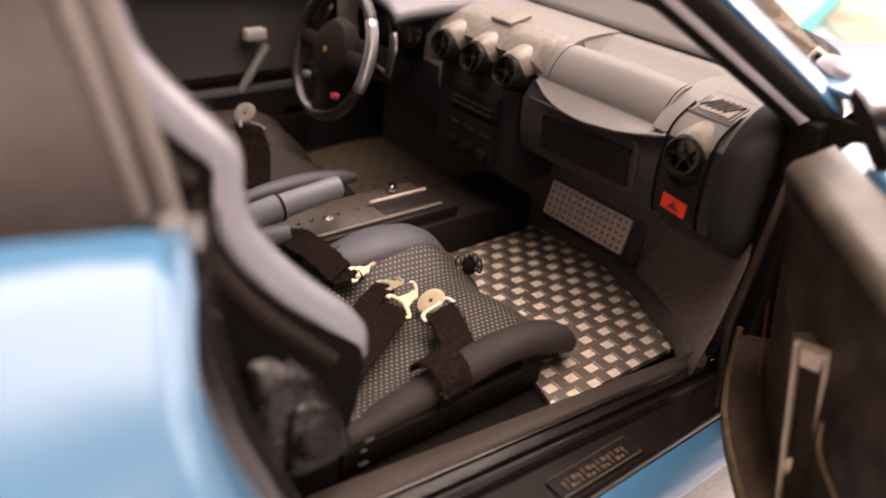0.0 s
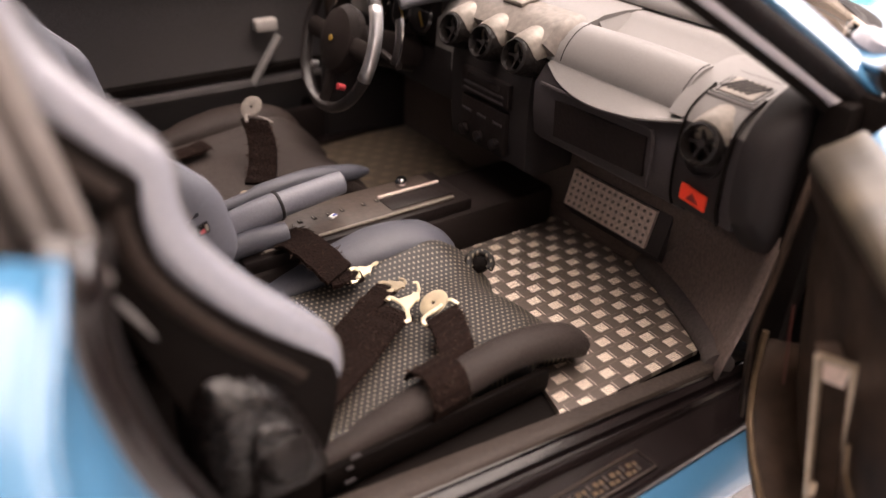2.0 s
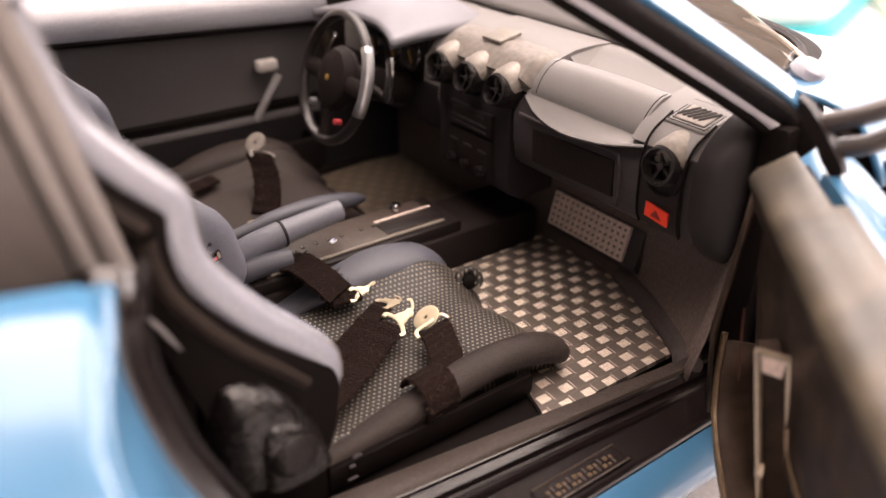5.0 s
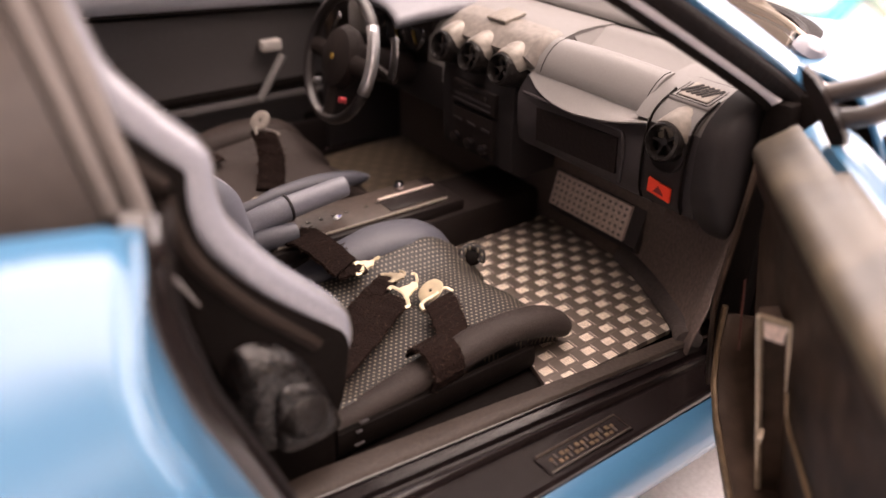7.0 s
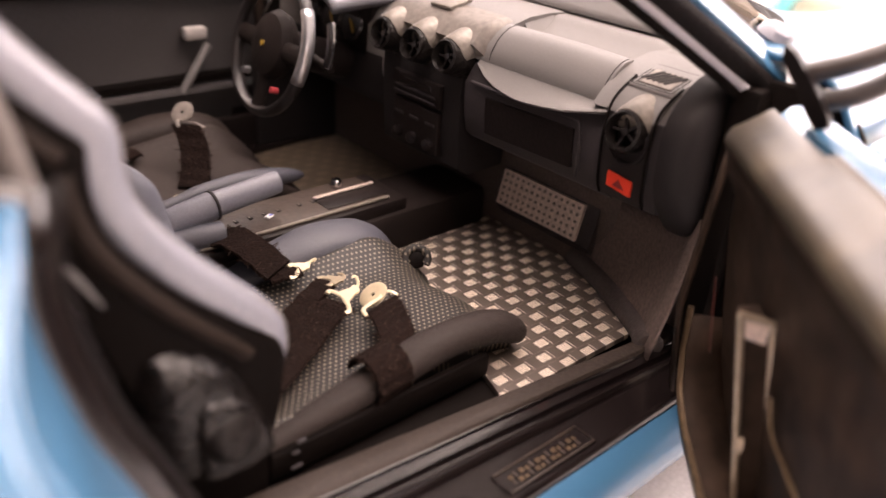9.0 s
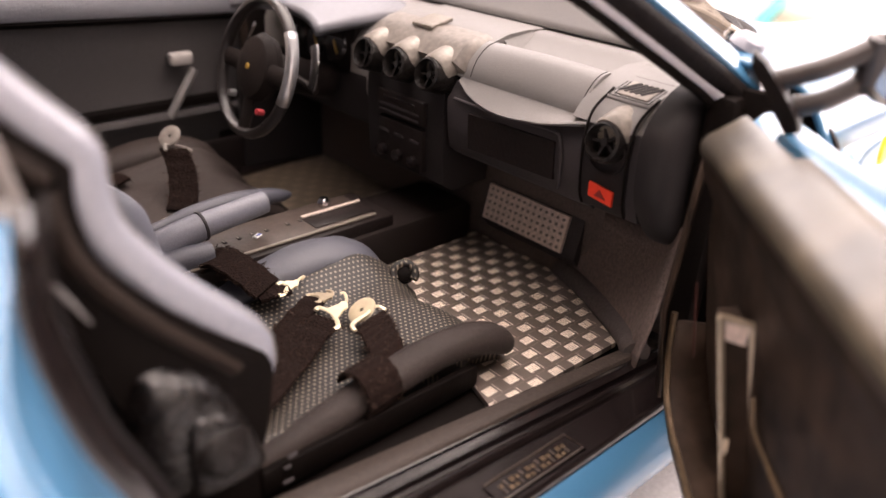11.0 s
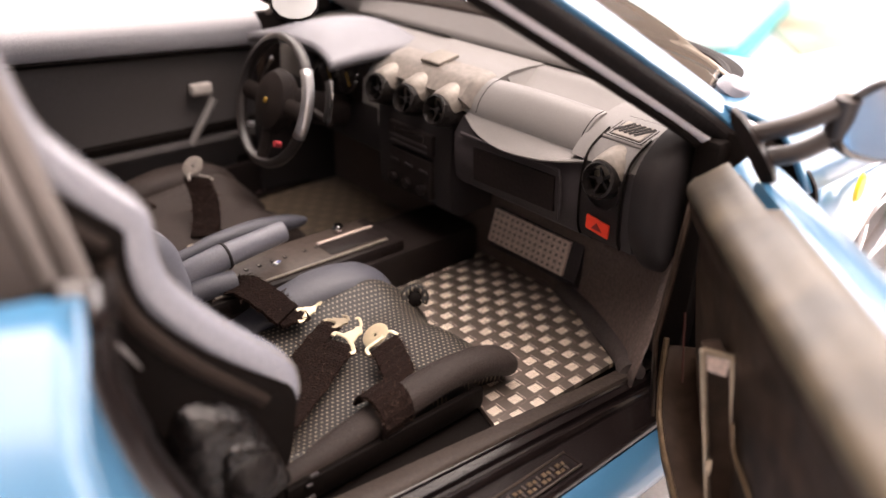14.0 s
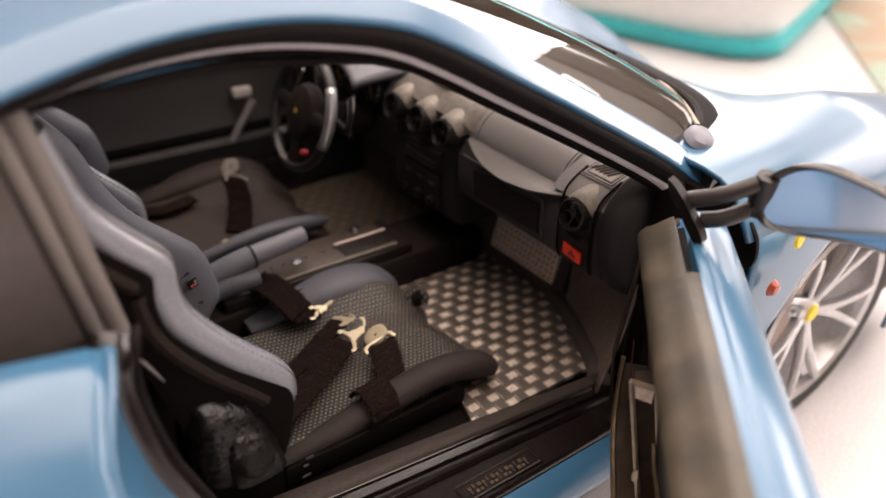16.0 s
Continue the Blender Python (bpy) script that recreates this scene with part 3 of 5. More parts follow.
part("door_sill", sill(-1), TRIM, car, "black moulded door sill")
part("door_sill", sill(1), TRIM, car, "black moulded door sill")
for side in (-1, 1):
    part("side_skirt", loft([[Vector((x, side * y, z)) for y, z in ((.804, .240), (.812, .237), (.832, .225), (.850, .208), (.857, .190), (.846, .15), (.80, .11), (.795, .22))] for x in (-1.62, -1.2, -.9, -.56)]), PAINT, car, "pale blue side skirt")
part("sill_ledge", loft([[Vector((x, sill_y(x) + (-.803 - sill_y(x)) * k, z)) for k, z in ((-.01, .25), (-.006, .266), (.02, .274), (.12, .277), (.20, .274), (.225, .268), (.225, .255))] for x in (-1.60, -1.45, -1.3, -1.15, -1.0, -.85, -.7, -.53)]), LEDGE, car, "brown-black vinyl ledge along the sill")
plate = part("sill_plate", loft([[Vector((x, y, z)) for y, z in ((-.735, .244), (-.735, .2505), (-.783, .2505), (-.783, .244))] for x in (-1.075, -.872)]), TRIM, car, "dull metal tread plate with raised lettering bars")
for i in range(26):
    x, k = -1.055 + (i // 2) * .0125, i % 2
    wide = .0045 + .004 * ((i * 7) % 3) / 2
    part("raised_bar", box(x, x + wide, -.7715 + .012 * k, -.7615 + .013 * k - .002 * ((i * 5) % 3), .250, .2525), BRONZE if i % 3 else CONSOLE, plate)
part("plate_frame", tube([(-1.072, -.738, .2515), (-.876, -.738, .2515), (-.876, -.78, .2515), (-1.072, -.78, .2515)], .0022, 5), CONSOLE, plate)



# wheels
def wheel(x, side):
    m = axis_pose((x - .01, side * .80, .348), (0, side, 0)) @ Matrix.Diagonal((1.035, 1.035, 1, 1))
    w = part("wheel", lathe([(.245, -.09), (.30, -.105), (.328, -.09), (.336, -.06), (.336, .06), (.328, .085), (.30, .10), (.262, .094), (.255, .085)], m, 48), RUBBER, car, "silver spoked wheel with black tyre")
    part("rim", lathe([(.26, .092), (.252, .10), (.240, .092), (.232, .05), (.215, -.05)], m, 48), SILVER, w, "silver alloy rim")
    part("brake_disc", lathe([(.03, -.02), (.19, -.02), (.19, -.04), (.03, -.04)], m, 32), ALU, w)
    part("wheel_well", lathe([(.0, -.065), (.22, -.065)], m, 24), BLACK, w)
    for i in range(5):
        for d in (-.20, .20):
            a = 2 * math.pi * i / 5 - .21
            p0 = m @ Vector((.030 * math.cos(a), .030 * math.sin(a), .048))
            p1 = m @ Vector((.105 * math.cos(a + d * .55), .105 * math.sin(a + d * .55), .066))
            p2 = m @ Vector((.185 * math.cos(a + d * 1.05), .185 * math.sin(a + d * 1.05), .084))
            p3 = m @ Vector((.244 * math.cos(a + d * 1.25), .244 * math.sin(a + d * 1.25), .090))
            part("spoke", sweep(spline([p0, p1, p2, p3], 4), ring2(.012, .013, 8, .7), (0, side, 0), [1.25 - .035 * k for k in range(13)]), SILVER, w)
    part("hub", lathe([(.0, .064), (.03, .063), (.044, .055), (.05, .03)], m, 24), SILVER, w)
    for i in range(5):
        a = 2 * math.pi * i / 5 + .42
        part("wheel_bolt", lathe([(.0, .012), (.007, .011), (.009, .0)], m @ Matrix.Translation((.062 * math.cos(a), .062 * math.sin(a), .040)), 10), SILVER, w)
    part("hub_badge", lathe([(.0, .071), (.022, .070), (.025, .062)], m, 20), YELLOW, w, "plain yellow hub badge")


for x in (0.0, -2.6):
    for side in (-1, 1):
        wheel(x, side)

# ---- interior shell ----
part("floor_pan", box(-1.80, -.35, -.60, .70, .20, .236, .005), SHELL, car, "dark interior floor")
part("firewall", box(-.43, -.39, -.68, .70, .22, .70, .01), CARPET, car)
part("rear_bulkhead", box(-1.86, -1.82, -.68, .70, .22, 1.10, .01), BLACK, car)
mat = part("floor_plate", loft([[Vector((x, y, z)) for x, y in ((-.925, -.612), (-.895, -.515), (-.86, -.40), (-.86, -.05), (-.43, -.05), (-.43, -.30), (-.47, -.46), (-.565, -.615))] for z in (.238, .25)]), FLOOR, car, "black floor plate with silver woven pattern")
part("floor_plate", loft([[Vector((x, y, z)) for x, y in ((-.86, .15), (-.86, .66), (-.40, .66), (-.40, .15))] for z in (.238, .25)]), FLOOR_SHADED, car, "brownish floor plate with woven pattern dimmed for shade")

# footrest plate with its rows of pierced holes
fr = part("footrest_plate", loft([[Vector((-.440, y, .408)), Vector((-.462, y, .322)), Vector((-.435, y, .318)), Vector((-.415, y, .404))] for y in (-.105, -.362)]), ALU, car, "pierced dull aluminium footrest plate")
for r in range(5):
    for c in range(14):
        f = .12 + r * .19
        q = Vector((-.441 - .022 * f, -.118 - c * .0178, .408 - .086 * f))
        part("hole", lathe([(.0, .0006), (.0040, .0006), (.0040, -.001)], axis_pose(q, (-.97, 0, .25)), 8), PLATE, fr)
part("footrest_box", loft([[Vector((-.43, y, .41)), Vector((-.455, y, .315)), Vector((-.40, y, .25)), Vector((-.38, y, .41))] for y in (-.10, -.40)]), DASH_LOW, car)

# kick panel beside the footwell
KICK_LOW = spline([(-.43, -.33, .247), (-.455, -.40, .247), (-.50, -.50, .247), (-.57, -.625, .247), (-.61, -.665, .25), (-.625, -.700, .252)], 4)
KICK_TOP = spline([(-.42, -.36, .43), (-.43, -.45, .45), (-.465, -.56, .47), (-.52, -.665, .52), (-.545, -.695, .54), (-.555, -.712, .55)], 4)
part("kick_panel", loft([[p.lerp(q, k / 6) + Vector((.012, .0, 0)) * math.sin(math.pi * k / 6) for k in range(7)] for p, q in zip(KICK_LOW, KICK_TOP)], False, False), KICK, car, "dark brown footwell side panel", thick=.004)
part("kick_trim", sweep([p.lerp(q, .08) + Vector((.012, -.010, 0)) for p, q in zip(KICK_LOW, KICK_TOP)][:-3], ring2(.030, .026, 12), (0, 0, 1)), KICKTRIM, car, "dark rounded trim round the footwell")
part("driver_sill_trim", box(-1.75, -.20, .682, .712, .22, .36, .01), BLACK, car, "black trim along the driver sill")
part("driver_side_wall", box(-.74, -.20, .752, .775, .12, .80, .01), BLACK, car)
part("sail_panel", loft([[Vector((-.62, y, .795)), Vector((-.40, y, .80)), Vector((-.42, y, .85)), Vector((-.56, y, .86))] for y in (.70, .73)]), BLACK, car, "black corner panel under the screen pillar")
part("kick_panel", box(-.70, -.42, .665, .70, .24, .52, .01), DASH_DARK, car, "dark brown footwell side panel")
part("hinge_post", box(-.56, -.50, -.76, -.705, .26, .80, .012), SHELL, car, "black front door post")

part("post_panel", box(-.525, -.502, -.852, -.70, .26, .812, .004), SHELL, car)

# centre tunnel and console
part("tunnel", box(-1.82, -.45, -.06, .14, .22, .345, .02), LEATHER, car, "dark covered centre tunnel")
con = part("console", box(-1.26, -.70, -.045, .125, .335, .372, .008), BLACK, car, "brown-topped centre console with switches")
part("console_panel", box(-1.22, -.74, -.030, .112, .368, .3765, .004), CONSOLE, con, "brown switch panel")
part("console_tray", box(-.90, -.735, -.012, .045, .374, .379, .002), BLACK, con)
part("tray_edge", tube([(-.90, .05, .381), (-.735, .05, .381)], .004, 6), ALU, con)
part("gear_button", lathe([(.0, .024), (.010, .022), (.015, .012), (.015, .0)], axis_pose((-.815, .084, .375), (0, 0, 1)), 16), CHROME, con, "bright metal button")
for i in range(8):
    x = -1.135 + i * .034 + (.02 if i > 4 else 0)
    part("switch", box(x, x + .010, .038, .052, .3755, .3795, .002, 1), DASH_DARK, con)
    part("switch_mark", box(x + .001, x + .0035, .040, .048, .3795, .3802), HOOD, con)
part("panel_edge", tube([(-1.21, -.028, .3775), (-.745, -.028, .3775)], .0035, 6), HOOD, con, "worn pale panel edge")
part("console_badge", box(-.010, .010, -.006, .006, 0, .004, .001, 1, Matrix.Translation((-1.025, .030, .3765)) @ pose(0, 0, 0, 0, 0, 25)), WHITEBOX, con, "small white and blue badge")
part("badge_bar", box(-.002, .008, -.005, .001, .004, .0048, 0, 1, Matrix.Translation((-1.025, .030, .3765)) @ pose(0, 0, 0, 0, 0, 25)), BADGEBLUE, con)
brake = part("handbrake", tube(spline([(-1.29, .03, .405), (-1.22, .03, .425), (-1.15, .032, .436)], 4), .030, 12), GRIP, car, "slate grey handbrake lever with gaiter")
part("grip", tube([(-1.15, .032, .436), (-1.145, .032, .437), (-1.02, .034, .450), (-1.0, .034, .452), (-.998, .034, .452)], .027, 14, [1.12, 1.0, .95, .9, .6]), GRIP, brake)
part("collar", lathe([(.029, -.003), (.032, -.002), (.032, .003), (.029, .004)], axis_pose((-1.150, .032, .436), (1, .02, .1)), 18), DASH_DARK, brake, "dark ring below the grip")
part("gaiter", tube(spline([(-1.30, -.005, .385), (-1.22, -.008, .395), (-1.155, -.01, .392)], 3), .026, 10), GREY, brake)

# ---- dashboard ----
def along_y(section, ys):
    return loft([[Vector((x, y, z)) for x, z in section] for y in ys])


dash = part("dashboard", along_y([(-.24, .74), (-.28, .79), (-.42, .785), (-.53, .765), (-.58, .735), (-.598, .70), (-.60, .60), (-.595, .555), (-.575, .535), (-.44, .51), (-.30, .60)], [.15 + i * .06 for i in range(10)]), DASH, car, "grey moulded dashboard with round vents")


part("dash_top", along_y([(-.24, .74), (-.28, .79), (-.42, .795), (-.48, .792), (-.535, .778), (-.585, .745), (-.60, .71), (-.44, .60), (-.30, .60)], [.17, .0, -.12, -.150, -.166]), DASH, dash)
# sunk shelf behind the airbag pad
part("dash_top", along_y([(-.24, .74), (-.28, .79), (-.390, .790), (-.402, .787), (-.412, .782), (-.45, .765), (-.495, .750), (-.55, .72), (-.44, .60), (-.30, .60)], [-.165, -.25, -.35, -.42, -.495]), DASH, dash)
part("shelf_end", loft([[Vector((-.405, y, z)), Vector((-.495, y, z - .010)), Vector((-.50, y, .73)), Vector((-.40, y, .73))] for y, z in ((-.160, .7935), (-.168, .789), (-.200, .754))]), DASH, dash)
part("dash_top", along_y([(-.24, .74), (-.28, .79), (-.42, .790), (-.47, .782), (-.53, .72), (-.44, .60), (-.30, .60)], [-.495, -.55, -.645]), DASH, dash)
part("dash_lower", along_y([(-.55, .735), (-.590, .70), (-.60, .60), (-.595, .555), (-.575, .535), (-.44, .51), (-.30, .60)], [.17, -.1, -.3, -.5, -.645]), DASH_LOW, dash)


def pad_ring(y):
    k = math.sin(math.pi * min(1, max(0, (y + .50) / .345)))
    pts = [(-.490, .748), (-.497, .764), (-.510, .775), (-.528, .780), (-.548, .777), (-.567, .766), (-.583, .750), (-.594, .732), (-.600, .714), (-.598, .698), (-.55, .68), (-.49, .70)]
    return [Vector((x, y, z + .004 * k)) for x, z in pts]


part("airbag_pad", loft([pad_ring(-.155 - i * .0325) for i in range(11)]), DASH, dash)
for y in (-.173, -.473):
    part("pad_groove", tube([q for q in pad_ring(y)[3:9]], .0012, 6, up=(0, 1, 0)), SHELL, dash, "dark seam at the end of the airbag pad")


def ledge_ring(y):
    lip, reach = lerp_table([(-.54, .712, -.620), (-.50, .704, -.632), (-.43, .687, -.648), (-.34, .676, -.650), (-.28, .671, -.642), (-.22, .677, -.631), (-.18, .686, -.620), (-.15, .702, -.608)], y)
    return [Vector(q) for q in ((-.59, y, .716), (-.601, y, .708), ((reach - .601) * .5, y, (lip + .708) * .5 - .003), (reach + .004, y, lip + .0035), (reach, y, lip), (reach + .003, y, lip - .004), (-.60, y, lip - .012))]


part("ledge", loft([ledge_ring(-.145 - i * .0385) for i in range(11)]), DASH, dash)
part("fascia", along_y([(-.598, .70), (-.625, .66), (-.622, .60), (-.612, .548), (-.59, .53), (-.55, .55)], [-.53 + i * .08 for i in range(6)]), DASH_LOW, dash, "lower fascia with shade in its colour")
part("glove_box_lid", loft([[Vector((-.6285, -.20, .645)), Vector((-.6295, -.445, .652)), Vector((-.6245, -.445, .572)), Vector((-.6225, -.20, .565))], [Vector((-.615, -.20, .645)), Vector((-.615, -.445, .652)), Vector((-.61, -.445, .572)), Vector((-.61, -.20, .565))]]), BLACK, dash, "black glove box lid")
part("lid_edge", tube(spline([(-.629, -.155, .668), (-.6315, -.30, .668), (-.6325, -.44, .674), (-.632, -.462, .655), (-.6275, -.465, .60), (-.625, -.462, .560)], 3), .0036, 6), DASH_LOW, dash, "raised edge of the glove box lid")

# outer pod with vent, slotted outlet and red label
part("pod", along_y([(-.40, .786), (-.47, .789), (-.52, .780), (-.555, .766), (-.583, .750), (-.604, .732), (-.622, .712), (-.60, .70), (-.42, .70)], [-.475, -.480, -.515, -.58, -.63, -.644]), DASH, dash)
# Pod front in the darker dash copy; its shade lies in the colour.
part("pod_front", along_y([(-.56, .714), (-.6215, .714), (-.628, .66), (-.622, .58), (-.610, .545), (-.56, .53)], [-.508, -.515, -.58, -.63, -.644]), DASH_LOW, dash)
end_sec = [(-.36, .80), (-.47, .805), (-.555, .795), (-.61, .76), (-.637, .72), (-.640, .66), (-.632, .60), (-.60, .545), (-.53, .485), (-.40, .47)]
part("end_panel", loft([[Vector((-.5 + (x + .5) * k, -.643 - d, .645 + (z - .645) * k)) for x, z in spline_loop(end_sec)] for d, k in ((0, 1.0), (.014, .995), (.030, .97), (.044, .92), (.052, .84), (.057, .74))]), DASH_DARK, dash, "dark rounded dashboard end panel")
gm = axis_pose((-.546, -.568, .7675), (-.27, 0, 1), (0, 1, 0))
part("slot_outlet", box(-.045, .045, -.048, .048, -.008, .003, .003, 1, gm), DASH, dash, "slotted demister outlet")
for q in ([(-.040, -.043), (.040, -.043), (.040, .043), (-.040, .043), (-.040, -.043)], [(-.033, -.036), (.033, -.036), (.033, .036), (-.033, .036), (-.033, -.036)]):
    part("outlet_edge", tube([gm @ Vector((x, y, .003)) for x, y in q], .0017, 5, up=(.3, .2, 1)), BLACK, dash)
part("outlet_field", box(-.031, .031, -.034, .034, 0, .0045, .002, 1, gm), HOOD, dash)
for i in range(5):
    part("slot", box(-.023, .023, -.0041, .0041, .004, .0058, .001, 1, gm @ pose(0, -.024 + i * .012, 0, 0, 0, -32)), BLACK, dash)
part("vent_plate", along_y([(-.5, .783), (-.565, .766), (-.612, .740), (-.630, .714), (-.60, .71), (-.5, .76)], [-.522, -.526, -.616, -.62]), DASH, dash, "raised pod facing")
# Lower half of the same facing, darkened in colour for shade.
part("vent_plate", along_y([(-.6305, .713), (-.637, .66), (-.631, .58), (-.619, .55), (-.60, .56), (-.60, .712)], [-.522, -.526, -.616, -.62]), DASH_DARK, dash, "lower pod facing with shade in its colour")
for y in (-.521, -.621):
    part("plate_edge", tube(spline([(-.566, y, .768), (-.614, y, .742), (-.633, y, .712), (-.639, y, .66), (-.633, y, .58), (-.62, y, .55)], 3), .0026, 6, up=(0, 1, 0)), SHELL, dash)
part("warning_label", loft([[Vector((-.6378, -.545, .606)), Vector((-.6372, -.545, .577)), Vector((-.6368, -.600, .570)), Vector((-.6374, -.600, .599))], [Vector((-.633, -.545, .606)), Vector((-.633, -.545, .577)), Vector((-.632, -.600, .570)), Vector((-.632, -.600, .599))]]), RED, dash, "small red warning label with dark mark")
part("label_mark", loft([[Vector((x, -.586, .5795)), Vector((x, -.560, .5815)), Vector((x, -.571, .5955))] for x in (-.6386, -.637)]), material("dark_red_print", (0.2, 0.02, 0.02), 0.5), dash)


def vent(c, axis, r, length):
    m = axis_pose(c, axis)
    v = part("air_vent", lathe([(r * 1.12, -length), (r * 1.12, -.012), (r * 1.08, .0), (r * .95, .004), (r * .86, -.004), (r * .80, -.03), (.0, -.032)], m, 28), KNOB, car, "round black air vent with star-shaped vanes")
    part("vent_core", lathe([(.0, -.006), (r * .22, -.008), (r * .26, -.026)], m, 16), DASH_DARK, v)
    for i in range(5):
        part("vane", box(-r * .07, r * .07, r * .18, r * .84, -.026, -.012, 0, 1, m @ pose(0, 0, 0, 0, 0, 72 * i + 20)), DASH_DARK, v)
    part("vent_throat", lathe([(.0, -.0285), (r * .80, -.0275)], m, 20), SHELL, v)
    return v


vent((-.660, -.576, .696), (-.95, 0, .26), .034, .09)
part("vent_hood", tube([(-.637, -.576, .699), (-.631, -.576, .701), (-.605, -.576, .709), (-.590, -.576, .714), (-.578, -.576, .718), (-.568, -.576, .721), (-.562, -.576, .723)], .039, 24, [.93, 1.0, 1.0, .98, .90, .76, .5], up=(0, 1, 0)), HOOD, dash)
part("vent_ring", lathe([(.039, .002), (.043, .002), (.044, -.006), (.039, -.006)], axis_pose((-.640, -.576, .672), (-1, 0, .05)), 24), DASH_DARK, dash)

# middle of the dashboard
part("radio_surround", along_y([(-.45, .77), (-.52, .765), (-.575, .748), (-.60, .728), (-.618, .69), (-.622, .62), (-.618, .50), (-.612, .445), (-.58, .425), (-.47, .43)], [-.115, -.108, .02, .158, .165]), DASH_DARK, dash, "dark console face below the round vents")
COWL = [(-.515, .789), (-.55, .787), (-.59, .769), (-.616, .741), (-.60, .715), (-.52, .72)]
COWL_END = [(-.515, .782), (-.548, .772), (-.580, .748), (-.598, .720), (-.59, .71), (-.52, .72)]
part("vent_cowl", loft([[Vector((x, y, z)) for x, z in sec] for sec, y in ((COWL_END, -.152), (COWL, -.134), (COWL, -.128), (COWL, .03), (COWL, .15), (COWL, .172))]), PLATE, dash, "worn silver-grey plate round the vents")
part("cowl_lid", box(-.035, .035, -.035, .035, -.004, .006, .004, 2, axis_pose((-.535, .03, .791), (-.2, 0, 1), (0, 1, 0))), HOOD, dash)
for y in (-.093, .021, .135):
    vent((-.658, y, .712), (-.93, 0, .28), .034, .10)
    part("vent_hood", tube([(-.634, y, .714), (-.628, y, .716), (-.605, y, .7235), (-.590, y, .729), (-.578, y, .732), (-.568, y, .734), (-.562, y, .735)], .039, 24, [.93, 1.0, 1.0, .98, .90, .74, .45], up=(0, 1, 0)), HOOD, dash)
radio = part("radio", box(-.634, -.61, -.060, .112, .575, .632, .004), BLACK, car, "black radio with silver lines")
part("display", box(-.6355, -.633, -.03, .085, .605, .622, .001, 1), TRIM, radio)
for z in (.600, .585):
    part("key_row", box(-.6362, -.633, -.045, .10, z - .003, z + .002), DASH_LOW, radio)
panel = part("switch_panel", box(-.632, -.61, -.055, .110, .46, .565, .004), BLACK, car, "black heater switch panel")
for y in (-.03, .028, .085):
    part("knob", lathe([(.0, .014), (.013, .013), (.016, .0)], axis_pose((-.633, y, .485), (-1, 0, 0)), 16), TRIM, panel)
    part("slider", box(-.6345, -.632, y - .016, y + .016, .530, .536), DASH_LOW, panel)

# instrument hood
part("instrument_hood", sheet(lambda u, v: Vector((-.70 + .31 * u + .05 * math.cos(math.pi * (v - .5)) * (1 - u) - .03, .225 + .42 * v, .764 + .055 * math.sin(math.pi * v) ** .6 * (1 - .8 * (1 - u) ** 3 - .2 * u ** 3))), 18, 24), SLATE, dash, "smooth slate grey instrument hood", thick=.024)
part("instrument_binnacle", box(-.60, -.45, .25, .59, .60, .775, .02), BLACK, dash)
for y in (.33, .42, .52):
    part("dial", lathe([(.0, .002), (.040, .002), (.045, .008), (.049, .0)], axis_pose((-.602, y, .69), (-1, 0, .25)), 24), TRIM, dash)
    part("dial_pointer", box(-.0025, .0025, -.03, .01, .003, .005, 0, 1, axis_pose((-.602, y, .69), (-1, 0, .25)) @ pose(0, 0, 0, 0, 0, 40)), GOLD, dash)
part("tell_tale", lathe([(.0, .004), (.007, .003), (.009, .0)], axis_pose((-.612, .40, .735), (-1, 0, .25)), 12), AMBER, dash)
part("knee_pad", box(-.60, -.40, .17, .70, .50, .66, .03), DASH_DARK, dash)

# steering wheel
SW = axis_pose((-.821, .358, .652), (-.955, .03, .295))
sw = part("steering_wheel", loft([[SW @ Vector(((.163 + .013 * math.cos(b)) * math.cos(a), (.163 + .013 * math.cos(b)) * math.sin(a), .016 * math.sin(b))) for b in [2 * math.pi * j / 10 for j in range(10)]] for a in [2 * math.pi * i / 48 for i in range(49)]], False), RIM, car, "dark satin steering wheel with red knob")
part("hub", lathe([(.0, .022), (.045, .020), (.07, .012), (.082, -.01), (.075, -.03)], SW @ Matrix.Diagonal((1.0, 1.05, 1, 1)), 24), LEATHER, sw)
for a in (0, 180, 270):
    c, q = math.cos(radians(a)), math.sin(radians(a))
    part("spoke", sweep([SW @ Vector((.06 * c, .06 * q, .0)), SW @ Vector((.12 * c, .12 * q, -.004)), SW @ Vector((.160 * c, .160 * q, 0))], ring2(.024, .010, 8), (-.94, 0, .34)), LEATHER, sw)
# Silver arc on one side paints the highlight onto the dark rim.
part("rim_highlight", loft([[SW @ Vector(((.163 + .0142 * math.cos(b)) * math.cos(a), (.163 + .0142 * math.cos(b)) * math.sin(a), .0172 * math.sin(b))) for b in [math.pi * (j / 8 - .25) for j in range(9)]] for a in [radians(-20 + 6 * i) for i in range(11)]], False, False), SILVER, sw, "silver strip standing in for the rim highlight", thick=.003)
part("wheel_badge", lathe([(.0, .0255), (.007, .025), (.009, .018)], SW, 16), GOLD, sw, "plain yellow badge")
part("mode_knob", lathe([(.0, .030), (.008, .028), (.008, .01)], SW @ Matrix.Translation((.094, -.092, .0)), 16), FAINT_RED, sw, "small red knob")
part("starter_button", lathe([(.0, .026), (.008, .025), (.010, .008)], SW @ Matrix.Translation((-.06, -.08, .0)), 12), SILVER, sw)
part("column", tube([SW @ Vector((0, 0, -.02)), SW @ Vector((0, 0, -.22))], .045, 16), BLACK, sw)
